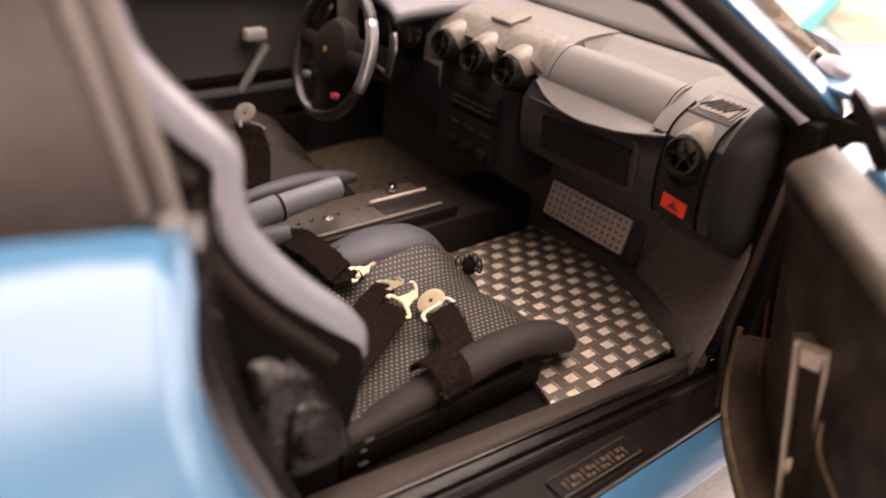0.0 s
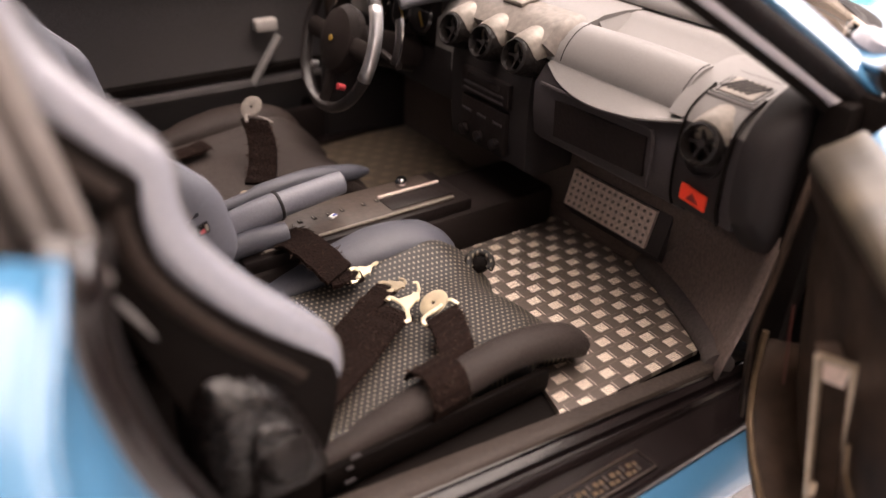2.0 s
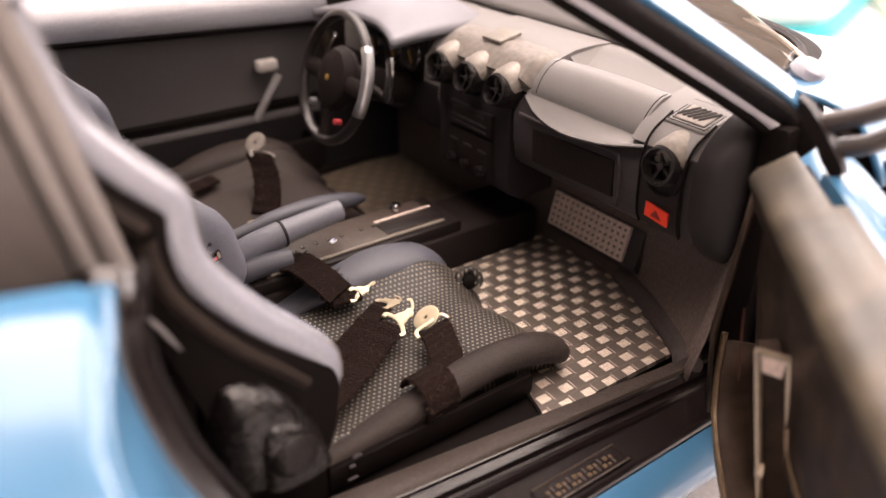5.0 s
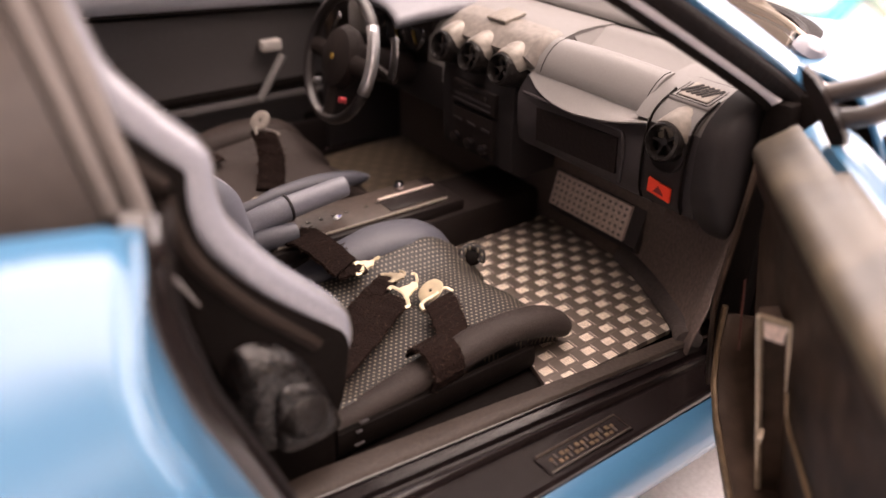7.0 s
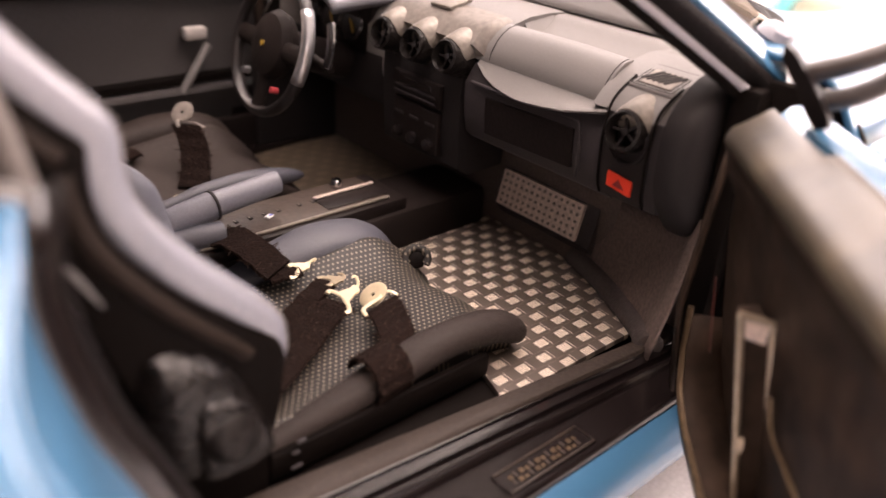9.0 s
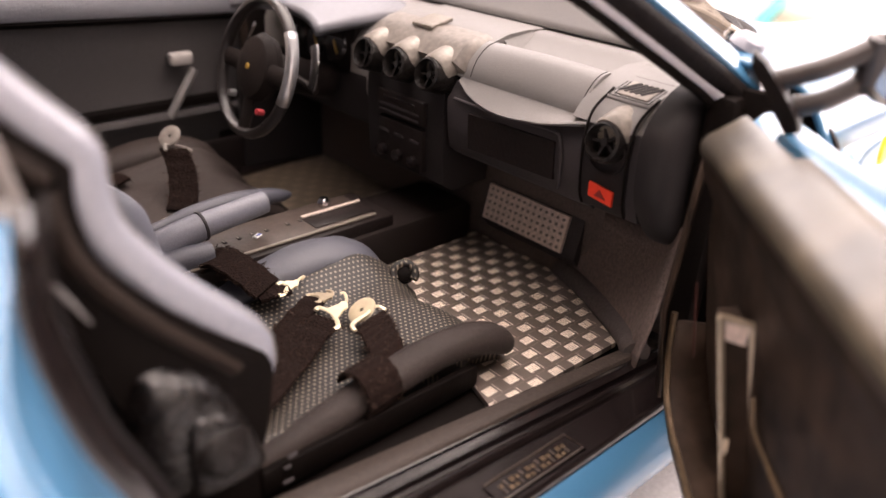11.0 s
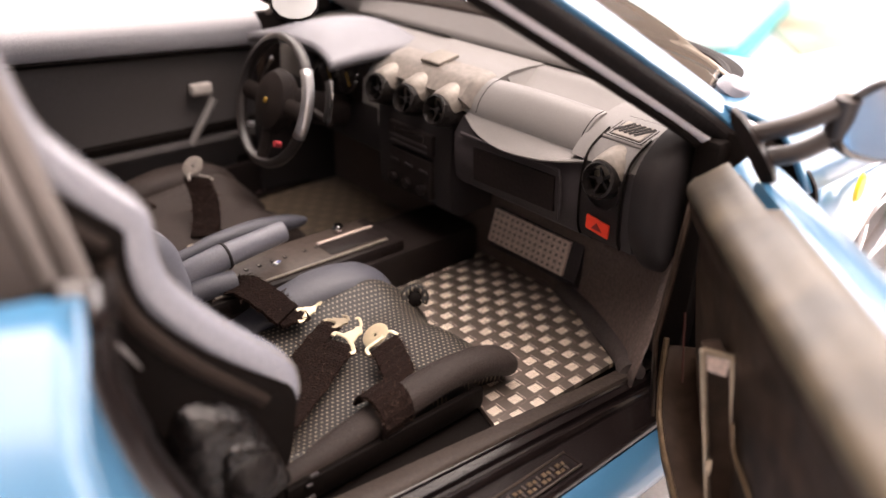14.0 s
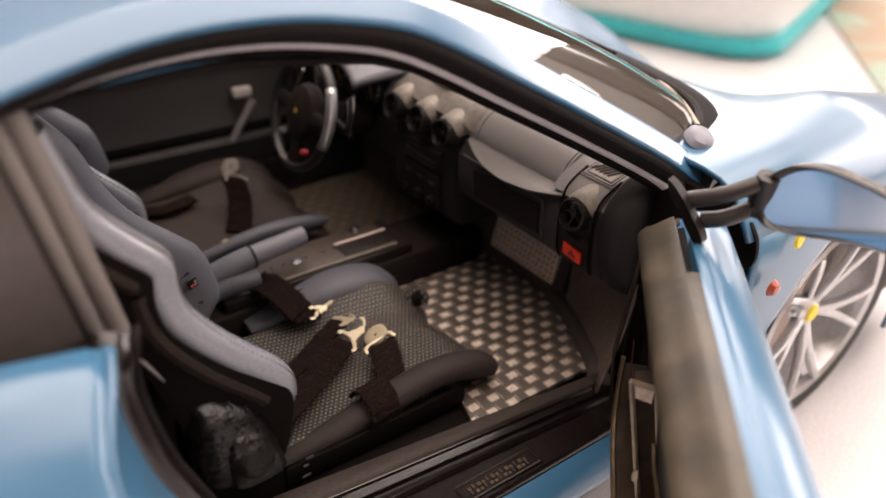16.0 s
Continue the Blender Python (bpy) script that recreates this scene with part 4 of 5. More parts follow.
for s in (-1, 1):
    part("paddle", loft([[SW @ Vector((s * r * math.cos(a), r * math.sin(a), z)) for r, z in ((.165, -.050), (.182, -.056), (.182, -.062), (.165, -.056))] for a in [radians(-2 + i * 5) for i in range(8)]]), CHROME, sw, "bright metal shift paddle")
part("stalk", tube([SW @ Vector((.04, .0, -.09)), SW @ Vector((.15, -.01, -.085))], .010, 8), BLACK, sw)


# ---- seats ----
FRONT_EDGE = [(-1.365, .36), (-1.346, .40), (-1.331, .477), (-1.326, .535), (-1.345, .582), (-1.432, .675), (-1.491, .757), (-1.507, .809), (-1.512, .867), (-1.556, .919), (-1.603, .978), (-1.622, 1.03), (-1.64, 1.10)]


INNER_EDGE = [(-1.36, .33), (-1.33, .40), (-1.295, .46), (-1.304, .527), (-1.32, .58), (-1.356, .618), (-1.45, .71), (-1.50, .80), (-1.53, .88), (-1.60, .98), (-1.64, 1.08)]


def seat(dx, dy, dz, name_label):
    s = empty("seat", car)
    s["label"] = name_label
    mid = -.305

    line = spline([(x, 0, z) for x, z in FRONT_EDGE], 3)
    ins = []
    for i, q in enumerate(line):
        t = (line[min(i + 1, len(line) - 1)] - line[max(i - 1, 0)]).normalized()
        ins.append((q, Vector((-t.z, 0, t.x))))
    inner = spline([(x, 0, z) for x, z in INNER_EDGE], 4)
    rows = []
    for i, q in enumerate(inner):
        t = (inner[min(i + 1, len(inner) - 1)] - inner[max(i - 1, 0)]).normalized()
        n = Vector((-t.z, 0, t.x))
        rows.append([q + n * a + Vector((0, -.10 + dy + b, 0)) for a, b in ((.0, -.018), (.0, .018), (.014, .034), (.05, .042), (.13, .036), (.13, -.036), (.05, -.042), (.014, -.034))])
    part("inner_bolster", loft(rows), GRIP, s, "slate grey inner side bolster")
    for y, o in ((-.545, -1),):
        path = [q + n * .028 + Vector((0, y + dy, 0)) for q, n in ins[3:]]
        part("side_bolster", sweep(path, ring2(.028, .030, 16, .8), (0, 1, 0), [.25, .6, .85, .95] + [1.0] * (len(path) - 4)), BOLSTER, s, "slate grey padded seat bolster with stitched edge")
        rows = []
        for q, n in ins:
            back = Vector((min(q.x - .10, -1.49 - (q.z - .36) * .30), 0, q.z))
            m1 = q + n * lerp_table([(.36, .013), (.50, .013), (.53, .020), (.565, .034), (.62, .044), (.75, .052), (.85, .042), (1.1, .05)], q.z)[0]
            rows.append([m1 + Vector((0, y + dy + o * .031, 0)), m1 + n * .02 + Vector((0, y + dy + o * .036, 0)), back + Vector((0, y + dy + o * .022, 0)), back + Vector((0, y + dy - o * .01, 0)), m1 + Vector((0, y + dy - o * .025, 0))])
        part("seat_shell_side", loft(rows), SHELL, s, "dark seat shell side")
        part("shell_rib", tube([q + n * .070 + Vector((0, y + dy + o * .027, 0)) for q, n in ins[10:]], .014, 8), RIB, s, "brown rib along the seat shell")
        bmx = bmesh.new()
        fine = spline([(x, 0, z) for x, z in FRONT_EDGE], 12)
        for i, q in enumerate(fine[30:-1], 30):
            t = (fine[i + 1] - fine[i - 1]).normalized()
            n = Vector((-t.z, 0, t.x))
            bmesh.ops.create_cube(bmx, size=.0052, matrix=Matrix.Translation(q + n * .006 + Vector((0, y + dy + o * .019, 0))))
        part("stitching", bmx, DASH, s, "fine pale stitching")
    # backrest
    def pad_fn(u, v):
        z = .36 + .74 * u
        x = -1.47 - .25 * u + .02 * math.sin(math.pi * u)
        return Vector((x, mid + dy - .205 + .41 * v, z))
    part("backrest", sheet(pad_fn, 14, 14), LEATHER, s, "dark leather backrest", thick=.05)
    part("seat_back_shell", sheet(lambda u, v: Vector((-1.53 - .24 * u - .04 * math.sin(math.pi * v), mid + dy - .25 + .50 * v, .30 + .84 * u)), 10, 10), CARBON, s, "lacquered black seat back", thick=.015)
    # centre cushion
    cloth, pad = (DOTS, GREY) if dy == 0 else (BROWN, BROWN)

    def cushion_fn(u, v):
        y = -.505 + .40 * v
        front = lerp_table([(-.51, -.80), (-.46, -.775), (-.40, -.765), (-.34, -.768), (-.28, -.785), (-.24, -.785), (-.19, -.765), (-.14, -.77), (-.10, -.80)], y)[0]
        x = -1.37 + (front + 1.37) * u
        y = -.505 + .385 * v
        z = .318 + .050 * max(0, (y + .235) / .115) ** 1.6 * (.45 + .55 * min(1, max(0, (x + 1.15) / .2))) + .008 * max(0, (-.44 - y) / .065)
        z -= .9 * max(0, y + .138)
        z += -.012 * math.sin(math.pi * u) + .012 * u
        z -= .085 * max(0, (u - .80) / .20) ** 2
        return Vector((x, y + dy, z))
    part("cushion", sheet(cushion_fn, 40, 28), cloth, s, "black dotted cloth seat cushion" if dy == 0 else "dark leather seat cushion", thick=.05)
    if dy == 0:
        slot = axis_pose((-.800, -.204, .311), (-.35, -.62, .62))
        part("cushion_rim", tube([slot @ Vector((.025 * math.cos(radians(a)), .023 * math.sin(radians(a)), .004)) for a in range(-40, 220, 10)], .009, 10, up=(-.35, -.62, .62)), cloth, s, "dotted cloth rim round the opening")
        part("cushion_slot", lathe([(.0, .016), (.012, .014), (.021, .006), (.024, -.008), (.020, -.022), (.0, -.03)], slot @ Matrix.Diagonal((1.0, .92, .55, 1)), 20), SHELL, s, "black rounded strap opening")
    part("seat_base", box(-1.36, -.86, -.47 + dy, -.13 + dy, .237, .285, .02), BLACK, s)
    # outer front roll and inner pad
    if dy == 0:
        part("outer_roll", sweep(spline([(-1.36, -.512, .298), (-1.24, -.508, .308), (-1.10, -.505, .328), (-.98, -.506, .344), (-.89, -.507, .336), (-.83, -.509, .315), (-.788, -.511, .286)], 4), [(-.036, -.010), (-.035, .004), (-.029, .016), (-.017, .024), (0, .027), (.017, .024), (.029, .016), (.035, .004), (.036, -.010), (.028, -.022), (-.028, -.022)], (0, 0, 1), [.74] * 4 + [.80, .85, .88, .92] + [1.0] * 8 + [1.04] * 4 + [1.02, .98, .90, .78, .45]), ROLL, s, "brown-black leather front seat roll")
    else:
        part("outer_roll", sweep(spline([(-1.20, -.495 + dy, .312), (-1.08, -.497 + dy, .335), (-.96, -.497 + dy, .345), (-.87, -.49 + dy, .333), (-.79, -.465 + dy, .31)], 4), ring2(.024, .020, 14, .85), (0, 0, 1), [.8] * 4 + [1.0] * 9 + [.95, .85, .7, .4]), GREY, s, "slate leather front seat roll")
    part("inner_pad", sweep(spline([(-1.22, -.070 + dy, .30), (-1.10, -.070 + dy, .322), (-.98, -.073 + dy, .336), (-.89, -.082 + dy, .330), (-.83, -.096 + dy, .304), (-.80, -.104 + dy, .28)], 4), ring2(.066, .042, 14, .9), (0, 0, 1), [.5, .6, .65, .7] + [.85, .9, .95, 1.0] + [1.0] * 6 + [.95, .9, .8, .7, .6, .45, .25]), pad, s, "rounded inner seat pad")
    # hip shell and recliner knob
    arch = spline_loop([(-1.545, .44), (-1.545, .52), (-1.522, .578), (-1.472, .574), (-1.430, .545), (-1.398, .495), (-1.376, .44), (-1.37, .385), (-1.45, .365), (-1.53, .38)])
    part("hip_shell", loft([[Vector((-1.45 + (x + 1.45) * k, yy + dy, .46 + (z - .46) * k)) for x, z in arch] for yy, k in ((-.53, 1.0), (-.550, 1.0), (-.566, .965), (-.580, .91), (-.592, .84), (-.601, .755), (-.607, .62), (-.610, .4))]), CARBON, s, "glossy black hip shell")
    part("hip_step", loft([[Vector((-1.43 + (x + 1.45) * k, yy + dy, .435 + (z - .46) * k)) for x, z in arch] for yy, k in ((-.59, .62), (-.606, .61), (-.615, .56), (-.620, .47), (-.622, .34))]), CARBON, s)
    part("hip_side", box(-1.60, -1.36, -.565 + dy, -.54 + dy, .25, .42, .02), SHELL, s)
    part("seat_side_panel", box(-1.37, -.90, -.548 + dy, -.530 + dy, .25, .305, .012), SHELL, s, "black plastic seat side panel")
    for x, z, w in ((-1.305, .318, .012), (-1.315, .300, .008), (-1.315, .272, .014)):
        part("side_mark", box(x - w * .7, x + w * .7, -.556 + dy, -.550 + dy, z - .002, z + .002, .001, 1), DASH_LOW, s)
    part("recliner_knob", lathe([(.0, .022), (.022, .021), (.032, .016), (.038, .008), (.042, -.006), (.043, -.03)], axis_pose((-1.440, -.612 + dy, .448), (.15, -1, .25)), 24), KNOB, s, "black round recliner knob")
    s.location = Vector((dx, 0, dz)) * K
    return s


passenger = seat(0.0, 0.0, 0.0, "charcoal bucket seat with dotted cushion and loose harness")
driver = seat(-.03, .70, .045, "charcoal bucket seat behind the steering wheel")


# small badge on the inner bolster
bm_pose = axis_pose((-1.362, -.147, .531), (.5, -1, .3))
part("seat_badge", box(-.013, .013, -.010, .010, -.002, .003, .002, 1, bm_pose), TRIM, passenger, "small black badge with pale and red bars")
part("badge_bar", box(-.010, .0, -.006, .0, .002, .004, 0, 1, bm_pose), FAINT_RED, passenger)
part("badge_bar", box(.002, .009, -.006, .006, .002, .004, 0, 1, bm_pose), HOOD, passenger)

# harness straps and buckles
def strap(path, width, parent, label="brown-black woven harness strap", across=None):
    pts = spline(path, 6)
    rings = []
    for i, p in enumerate(pts):
        t = (pts[min(i + 1, len(pts) - 1)] - pts[max(i - 1, 0)]).normalized()
        side = Vector(across) if across else t.cross(Vector((0, 0, 1))).normalized()
        n = side.cross(t).normalized()
        wob = .0015 * math.sin(i * 1.7)
        rings.append([p + side * a + n * (q + wob) for a, q in ((-width / 2, -.004), (0, -.005), (width / 2, -.004), (width / 2 + .002, 0), (width / 2, .004), (0, .006), (-width / 2, .004), (-width / 2 - .002, 0))])
    return part("harness_strap", loft(rings), WEBBING, parent, label)


def frayed(ob, seed, count=150):
    """Short loose fibres standing off the upper side of a strap."""
    rng = random.Random(seed)
    bm = bmesh.new()
    polys = [p for p in ob.data.polygons if p.area > 0]
    for _ in range(count):
        p = rng.choice(polys)
        a, b = [ob.data.vertices[i].co / K for i in rng.sample(list(p.vertices), 2)]
        q = a.lerp(b, rng.random()).lerp(p.center / K, rng.random() * .6)
        n = Vector(p.normal)
        way = (Vector((rng.uniform(-1, 1), rng.uniform(-1, 1), rng.uniform(-.3, .5))) + n * .5).normalized() * rng.uniform(.006, .015)
        wide = way.cross(n).normalized() * .0011
        tip = q + way
        bm.faces.new([bm.verts.new(v) for v in (q - wide + n * .0003, q + wide + n * .0003, tip + wide * .4, tip - wide * .4)])
    part("fray", bm, FIBRE, ob, "frayed brown fibres", smooth=0)


def hook_buckle(feet, knob, tip, parent, metal):
    """A flat etched hook: a bowed crossbar, a tapering tongue and a curled tail."""
    a, b, knob, tip = Vector(feet[0]), Vector(feet[1]), Vector(knob), Vector(tip)
    mid = (a + b) / 2
    fwd = (knob - mid).normalized()
    side = (b - a).normalized()
    up = side.cross(fwd).normalized()
    b0 = part("harness_buckle", sweep(spline([a - fwd * .012, a, mid + fwd * .012, b, b - fwd * .012], 5), ring2(.0052, .0026, 8), up), metal, parent, "pale etched brass harness hook")
    wide = [(0.0, .020), (.35, .015), (.7, .010), (.9, .012), (1.0, .009), (1.08, .003)]
    low = mid + fwd * .008
    part("tongue", loft([[low.lerp(knob, k) + side * w * sx + up * h for sx, h in ((-1, -.002), (1, -.002), (1, .0025), (-1, .0025))] for k, w in wide]), metal, b0)
    part("tail", sweep(spline([knob - fwd * .006, knob.lerp(tip, .5) + side * .006, tip, tip - fwd * .008 - side * .007], 4), ring2(.0035, .0022, 6), up), metal, b0)
    return b0


def disc_buckle(c, axis, parent, size, metal, wire=()):
    m = axis_pose(c, axis) @ Matrix.Diagonal((size, size, size, 1))
    b = part("harness_buckle", lathe([(.0045, .0025), (.010, .003), (.028, .0035), (.031, .0025), (.032, .0), (.030, -.002), (.0045, -.002), (.0045, .0025)], m, 32), metal, parent, "pale brass round harness buckle")
    part("centre_stud", lathe([(.0, -.001), (.0044, -.001)], m, 12), SHELL, b)
    if wire:
        part("buckle_bar", sweep(spline(wire, 5), ring2(.0045, .0026, 8), (0, 0, 1)), metal, b)
    return b


# strap over the tunnel edge with its hook
frayed(strap([(-1.165, .015, .372), (-1.146, -.035, .390), (-1.128, -.10, .381), (-1.113, -.158, .360)], .082, passenger, across=(.88, .47, 0)), 1)
frayed(strap([(-1.135, -.155, .350), (-1.105, -.160, .354), (-1.072, -.165, .353)], .048, passenger), 2, 60)
hook_buckle(((-1.092, -.186, .356), (-1.076, -.152, .360)), (-1.048, -.166, .356), (-1.020, -.146, .353), car, BRASS)
# two straps lying across the cushion
frayed(strap([(-1.33, -.46, .352), (-1.20, -.378, .343), (-1.125, -.330, .345), (-1.072, -.306, .348)], .062, passenger), 3)
frayed(strap([(-1.32, -.375, .352), (-1.19, -.305, .340), (-1.10, -.250, .340), (-1.042, -.220, .342)], .044, passenger), 4, 100)
hook_buckle(((-1.064, -.268, .353), (-1.070, -.338, .350)), (-1.016, -.287, .352), (-.992, -.249, .351), car, BRASS)
hook_buckle(((-1.040, -.206, .345), (-1.046, -.238, .345)), (-1.014, -.234, .346), (-1.004, -.222, .347), car, SHADED_BRASS)
# strap with the round buckle, and its loop round the seat roll
frayed(strap([(-1.066, -.490, .346), (-1.047, -.455, .352), (-1.030, -.415, .351), (-1.016, -.385, .349), (-1.007, -.356, .347)], .080, passenger, across=(.975, .22, 0)), 5)
disc_buckle(Vector((-1.000, -.318, .347)), (-.53, .11, .81), car, .95, BRASS, [(-1.056, -.374, .351), (-1.054, -.361, .353), (-1.042, -.352, .354), (-1.006, -.343, .354), (-.985, -.333, .354), (-.970, -.333, .352), (-.964, -.347, .349)])
frayed(strap([(-1.118, -.452, .330), (-1.117, -.468, .353), (-1.116, -.500, .365), (-1.117, -.528, .357), (-1.118, -.544, .334), (-1.12, -.538, .305)], .074, passenger, across=(.99, .12, 0)), 6)
# harness of the driver's seat
frayed(strap([(-1.052, .285, .316), (-1.026, .320, .340), (-1.002, .372, .384), (-.998, .416, .422)], .068, driver, across=(.75, -.65, 0)), 7)
# Disc in greyer metal than the other, its shade put into colour.
disc_buckle(Vector((-1.025, .437, .492)), (-.62, -.35, .70), car, .92, PLATE, [(-1.052, .405, .470), (-1.046, .420, .480), (-1.026, .420, .474), (-1.004, .408, .468), (-.992, .392, .460)])
frayed(strap([(-1.27, .55, .325), (-1.19, .50, .33), (-1.09, .52, .335)], .05, driver), 8, 60)
hook_buckle(((-1.135, .215, .362), (-1.125, .262, .362)), (-1.10, .235, .366), (-1.085, .225, .368), car, SHADED_BRASS)

# ---- doors ----
HX, HY = -.68, -.765
OPEN = radians(43.9)


def door_point(u, w, z):
    """u back from the hinge, w outwards, on the open door."""
    cu, su = math.cos(OPEN), math.sin(OPEN)
    return Vector((HX - cu * u + su * w, HY - su * u - cu * w, z))


def shut_point(u, w, z):
    return Vector((-.64 - u, .715 + w, z))


def door(pt, mirror, name, label):
    d = empty(name, car)
    d["label"] = label
    us = [0.0, .012, .04, .12, .25, .4, .6, .8, .95, 1.02]

    def rows(prof, lo=0.0, hi=1.02, slant=0.0):
        return loft([[pt(max(u, slant - w) if slant else u, w, z + .045 * u * (z > .5)) for w, z in prof] for u in us if lo <= u <= hi])
    part("door_skin", rows([(.098, .808), (.110, .810), (.135, .806), (.162, .792), (.182, .760), (.190, .70), (.190, .55), (.18, .40), (.15, .27), (.12, .26), (.12, .40), (.11, .70), (.07, .78)] if mirror else [(.098, .808), (.13, .788), (.165, .70), (.185, .55), (.18, .40), (.15, .27), (.12, .26), (.12, .40), (.11, .70), (.07, .78)]), PAINT, d, "pale blue outer door skin")
    if mirror:
        part("door_pad", rows([(.012, .738), (.004, .746), (.000, .755), (-.001, .764), (.003, .773), (.010, .781), (.022, .788), (.038, .799), (.050, .808), (.058, .812), (.064, .800), (.056, .785), (.03, .72)], .03), DOORTOP, d, "tan-grey padded door top")
        part("door_cap", rows([(.078, .79), (.080, .812), (.088, .815), (.101, .812), (.098, .78)], .12), PAINT, d, "pale blue strip along the window slot")
        part("slot_filler", rows([(.052, .79), (.056, .809), (.066, .8125), (.079, .8130), (.080, .79)], .25), DOORTOP, d, "tan strip closing the window slot")
    else:
        part("door_pad", rows([(.0, .722), (.002, .755), (.010, .772), (.03, .790), (.055, .805), (.073, .808), (.08, .785), (.06, .72), (.012, .705)]), DOORPAD, d, "slate grey padded door top")
    part("door_liner", rows([(.016, .772), (.014, .735), (.022, .70), (.045, .66), (.05, .60), (.075, .45), (.10, .32), (.105, .27), (.11, .255), (.14, .27), (.12, .50), (.11, .70), (.055, .775)] if mirror else [(.016, .715), (.03, .66), (.032, .52), (.014, .47), (.008, .44), (.012, .40), (.04, .36), (.05, .29), (.11, .28), (.11, .70)], .01), DOORSKIN if mirror else PANEL, d, "dark door liner")
    if not mirror:
        # Black strips that put the shade below pad and panel into colour.
        part("crease_shade", rows([(.010, .712), (.0, .705), (.010, .694), (.03, .70)], .03), SHELL, d)
        part("lower_crease_shade", rows([(.02, .492), (.004, .484), (.002, .466), (.03, .46)], .03), SHELL, d)
        part("door_ledge", rows([(.03, .464), (-.012, .458), (-.018, .446), (.03, .43)], .03), PANEL, d, "grey ledge along the door")
    part("door_window_slot", rows([(.066, .785), (.080, .792), (.10, .785), (.09, .76)], .03), SHELL, d)
    part("door_edge", loft([[pt(-.006, w, z), pt(.02, w, z)] for w, z in ((.02, .27), (.0, .45), (.02, .74), (.075, .79), (.12, .74), (.15, .45), (.13, .27))], False, False), DOORSKIN, d, thick=.006)
    if not mirror:
        return d
    # pull handle
    part("pull_handle", loft([[pt(u, w + .20 * (.60 - z), z) for u, w in ((.215, .045), (.225, .014), (.274, .012), (.274, .045))] for z in (.26, .40, .585)]), DOORSKIN, d, "brown door pull in a tan metal frame")
    for q in ([(.008, .27), (.006, .602)], [(.004, .602), (.050, .592)], [(.050, .592), (.050, .36)]):
        part("handle_frame", tube([pt(.277, w + .20 * (.60 - z), z) for w, z in q], .0055, 6, up=(.3, .8, .1)), FRAME, d, "tan metal frame")
    part("handle_inset", loft([[pt(.2765, w, z) for w, z in ((.010, .568), (.048, .557), (.048, .588), (.010, .598))], [pt(.27, w, z) for w, z in ((.010, .568), (.048, .557), (.048, .588), (.010, .598))]]), ALU, d)
    part("kick_strip", loft([[pt(u, .026, z - .02), pt(u, .026, z), pt(u, .044, z + .004), pt(u, .11, z)] for u, z in ((.0, .42), (.01, .35), (.05, .29), (.12, .268), (.3, .262), (.9, .264))], False, False), DOORSKIN, d, "dark bronze lower door strip", thick=.008)
    part("edge_line", tube([pt(.075, .028, .545), pt(.10, .03, .49), pt(.127, .032, .435)], .0018, 6), DARK_RED, d, "thin dark red line")
    part("pull_clip", lathe([(.0, .010), (.006, .008), (.009, .0)], axis_pose(pt(.306, .046, .404), pt(0, -1, 0) - pt(0, 0, 0)) @ Matrix.Diagonal((.8, 1.8, 1, 1)), 14), FRAME, d, "tan oval clip")
    part("pocket_edge", tube(spline([pt(.315, .060, .50), pt(.33, .068, .455), pt(.40, .072, .444), pt(.62, .072, .440), pt(.90, .074, .445)], 5), .004, 6), BRONZE, d, "thin bronze pocket edge")
    part("edge_bead", tube([pt(u, .026, z) for u, z in ((-.002, .44), (.01, .36), (.05, .297), (.12, .274), (.3, .266), (.9, .268))], .006, 6), BRONZE, d, "bronze edge bead")
    return d


door(door_point, True, "passenger_door", "open passenger door with pale blue skin and brown liner")
# door mirror
mirror = empty("door_mirror", car)
mirror["label"] = "black door mirror on two slim arms"
FIN = [(-.862, .924), (-.880, .914), (-.898, .894), (-.918, .868), (-.937, .840), (-.940, .826), (-.920, .818), (-.905, .838), (-.892, .862), (-.874, .884), (-.862, .902)]
part("mirror_base", loft([[Vector((-.752 + d + .25 * (.93 - z), y + .25 * d, z)) for y, z in FIN] for d in (0, .022)]), BLACK, mirror, "black triangular mirror base")
for p0, p1, p2 in (((-.715, -.888, .886), (-.69, -.94, .912), (-.645, -.985, .946)), ((-.70, -.912, .852), (-.68, -.945, .866), (-.645, -.975, .892))):
    part("mirror_arm", tube(spline([p0, p1, p2], 4), .0150, 12), ARM, mirror, "brown-grey mirror arm")
part("mirror_post", tube([(-.650, -.985, .955), (-.645, -.98, .915), (-.645, -.975, .880)], .020, 10), ARM, mirror)
mm = axis_pose((-.63, -1.095, .930), (-1, -.12, .08))
OUTLINE = spline([(-.122, -.035, 0), (-.118, 0, 0), (-.10, .03, 0), (-.07, .055, 0), (-.03, .066, 0), (.02, .064, 0), (.08, .055, 0), (.13, .038, 0), (.155, .008, 0), (.135, -.020, 0), (.06, -.030, 0), (0, -.042, 0), (-.05, -.055, 0), (-.095, -.055, 0), (-.122, -.035, 0)], 3)[:-1]
part("mirror_housing", loft([[mm @ Vector((q.x * k, q.y * k, h)) for q in OUTLINE] for k, h in ((.2, -.09), (.55, -.08), (.85, -.055), (1.05, -.01), (1.07, .004), (1.06, .012), (1.01, .016), (.94, .012), (.90, .004))]), TRIM, mirror, "dark oval mirror housing")
part("mirror_glass", loft([[mm @ Vector((q.x * k, q.y * k, h)) for q in OUTLINE] for k, h in ((.93, .004), (.915, .008))]), MIRROR, mirror, "mirror glass")

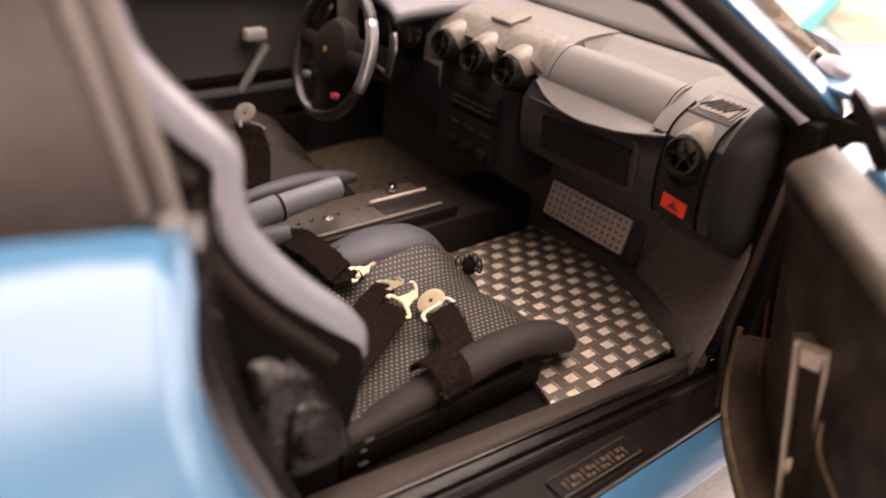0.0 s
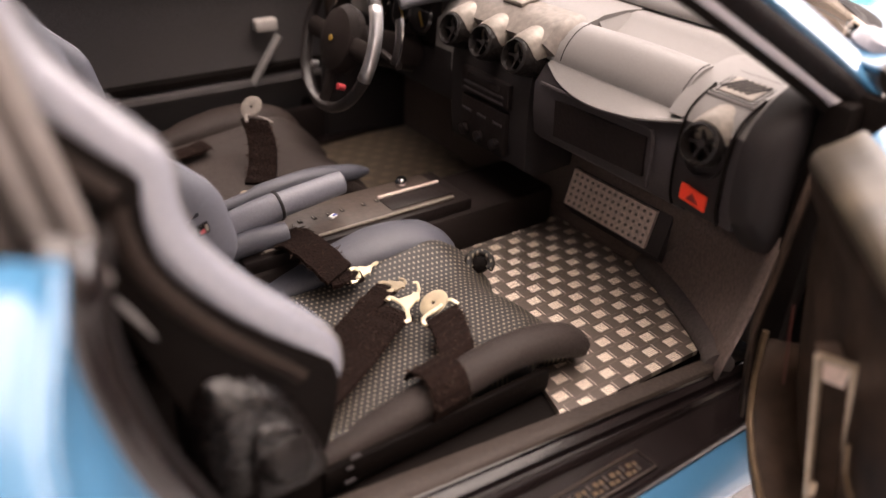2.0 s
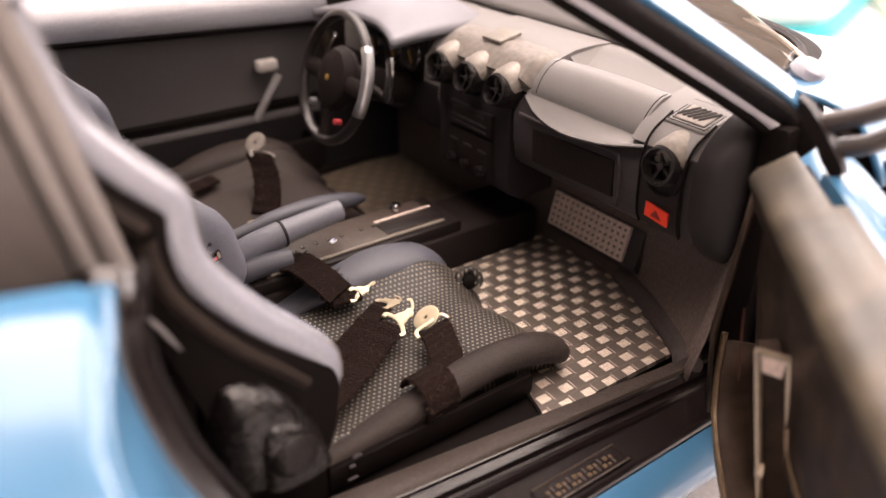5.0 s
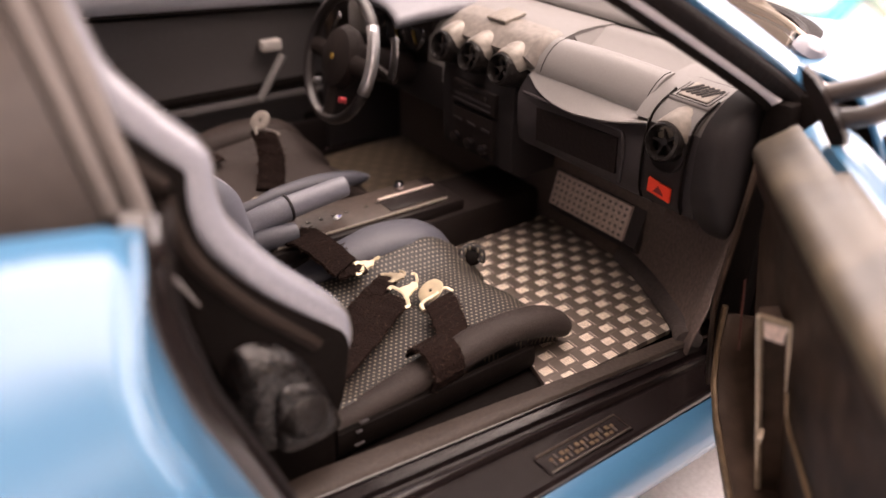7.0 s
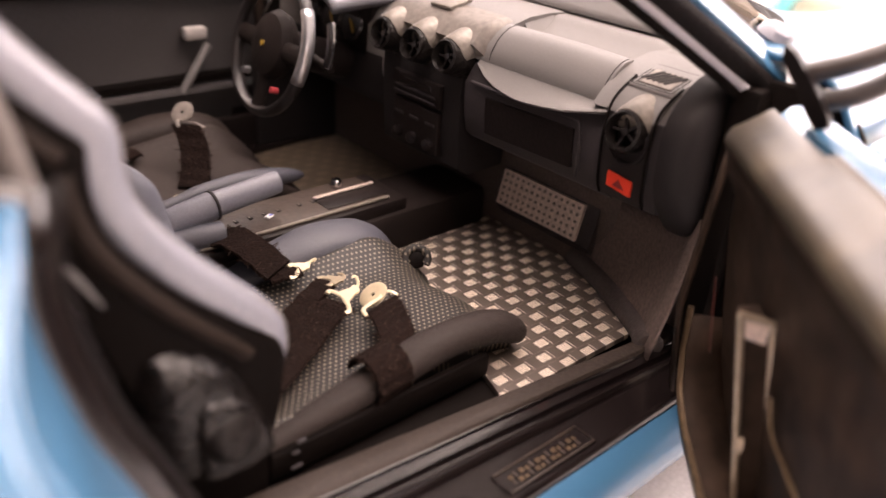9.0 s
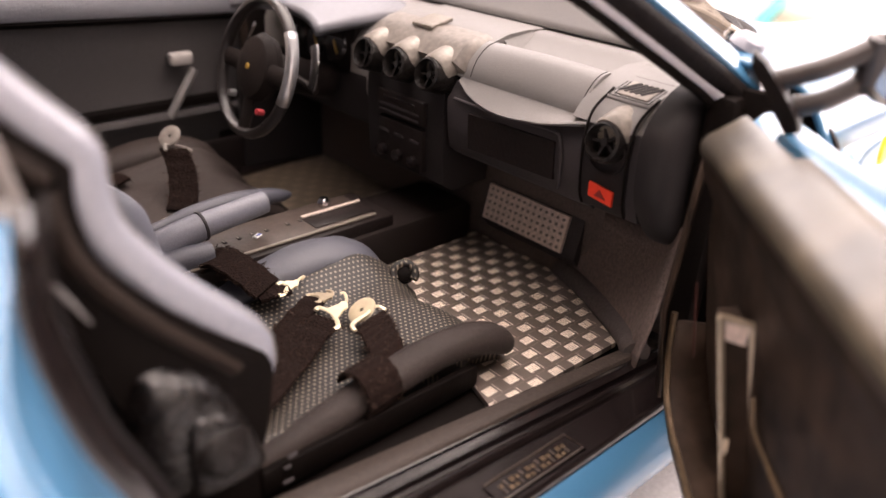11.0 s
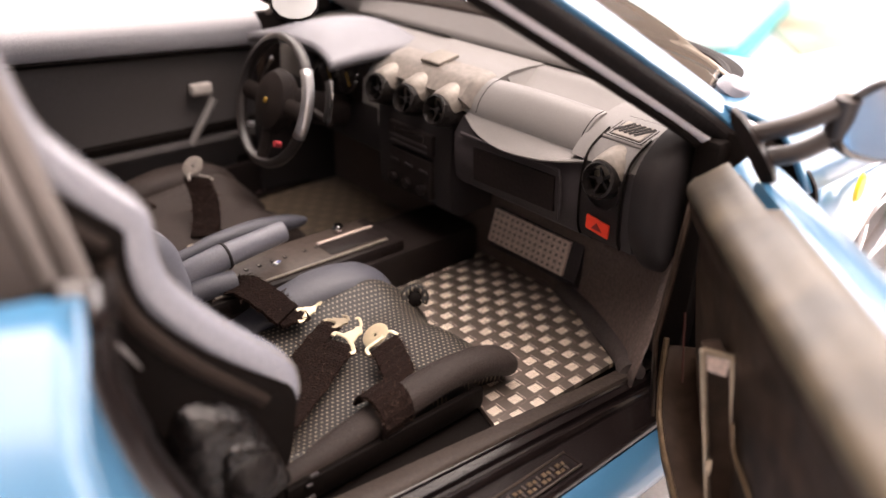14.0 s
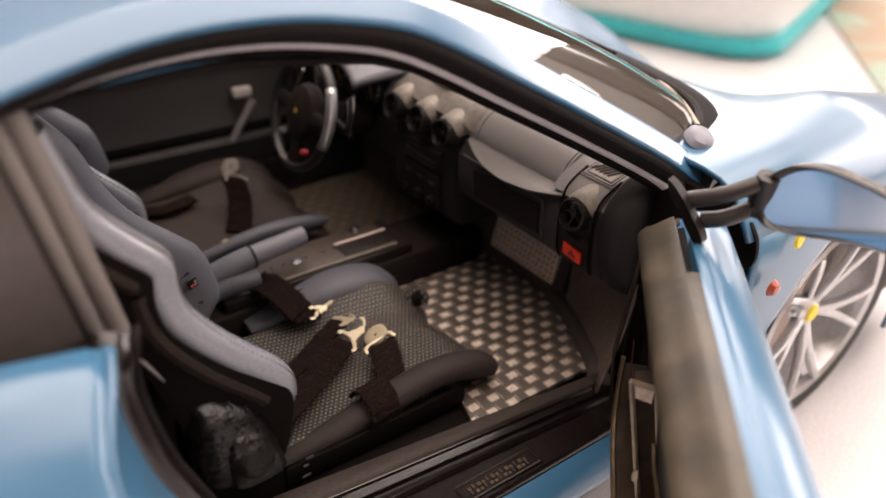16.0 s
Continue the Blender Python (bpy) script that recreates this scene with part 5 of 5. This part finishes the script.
dd = door(shut_point, False, "driver_door", "closed driver door with dark panel and grey top")
part("door_handle", box(-.885, -.82, .700, .735, .588, .622, .008), PALE_METAL, dd, "satin silver door handle")
part("grab_bar", tube([(-.82, .705, .575), (-.865, .705, .51), (-.905, .71, .445)], .013, 8), SATIN, dd, "dull grey grab bar")
# inside mirror
im = axis_pose((-.91, .08, .945), (-.45, -.75, .45))
rear = empty("inside_mirror", car)
rear["label"] = "small inside mirror with black housing"
INSIDE = [(-.052, .012), (-.044, .028), (-.02, .034), (.02, .034), (.044, .028), (.052, .012), (.050, -.008), (.036, -.026), (.014, -.034), (-.014, -.034), (-.036, -.026), (-.050, -.008)]
part("mirror_housing", loft([[im @ Vector((x * k, y * k, h)) for x, y in INSIDE] for k, h in ((.4, -.03), (.85, -.022), (1.0, -.006), (1.0, .0), (.93, .003))]), BLACK, rear)
part("mirror_glass", loft([[im @ Vector((x * k, y * k, h)) for x, y in INSIDE] for k, h in ((.92, .002), (.90, .006))]), WHITEBOX, rear, "pale silvered mirror face")
part("mirror_stem", tube(spline([im @ Vector((0, .01, -.02)), Vector((-.90, .05, 1.03)), Vector((-.99, .03, 1.14))], 4), .010, 8), BLACK, rear)

# ---- things behind the car ----
bt = Matrix.Translation((2.80, 1.03, 0)) @ pose(0, 0, 0, 0, 0, 20)


def rounded(x0, x1, y0, y1, r, z):
    out = []
    for cx, cy, a0 in ((x1 - r, y1 - r, 0), (x0 + r, y1 - r, 90), (x0 + r, y0 + r, 180), (x1 - r, y0 + r, 270)):
        out += [bt @ Vector((cx + r * math.cos(radians(a0 + k * 15)), cy + r * math.sin(radians(a0 + k * 15)), z)) for k in range(7)]
    return out


bx = tagged(part("plastic_box", loft([rounded(-d, 3.2 + d, -d, 2.2 + d, .42, z) for d, z in ((-.06, .10), (-.02, .2), (.05, .55), (.06, .60), (.0, .61))]), WHITEBOX), "white plastic tub with teal base and lid on the table", "box")
part("box_base", loft([rounded(-d, 3.2 + d, -d, 2.2 + d, .42, z) for d, z in ((-.05, .002), (.01, .02), (.03, .07), (.02, .12), (-.08, .125))]), TEAL, bx, "teal base")
part("box_lid", loft([rounded(-d, 3.2 + d, -d, 2.2 + d, .42, z) for d, z in ((.06, .60), (.10, .61), (.10, .68), (.06, .71), (-.2, .72))]), TEAL, bx, "teal lid")
cloth_pose = Matrix.Translation((2.75, .20, 0)) @ pose(0, 0, 0, 0, 0, 39)
tagged(part("table_cloth", box(0, 7, -5, 0, .001, .02, .005, 2, cloth_pose), PRINT), "tan cloth with faded pattern on the table", "cloth")
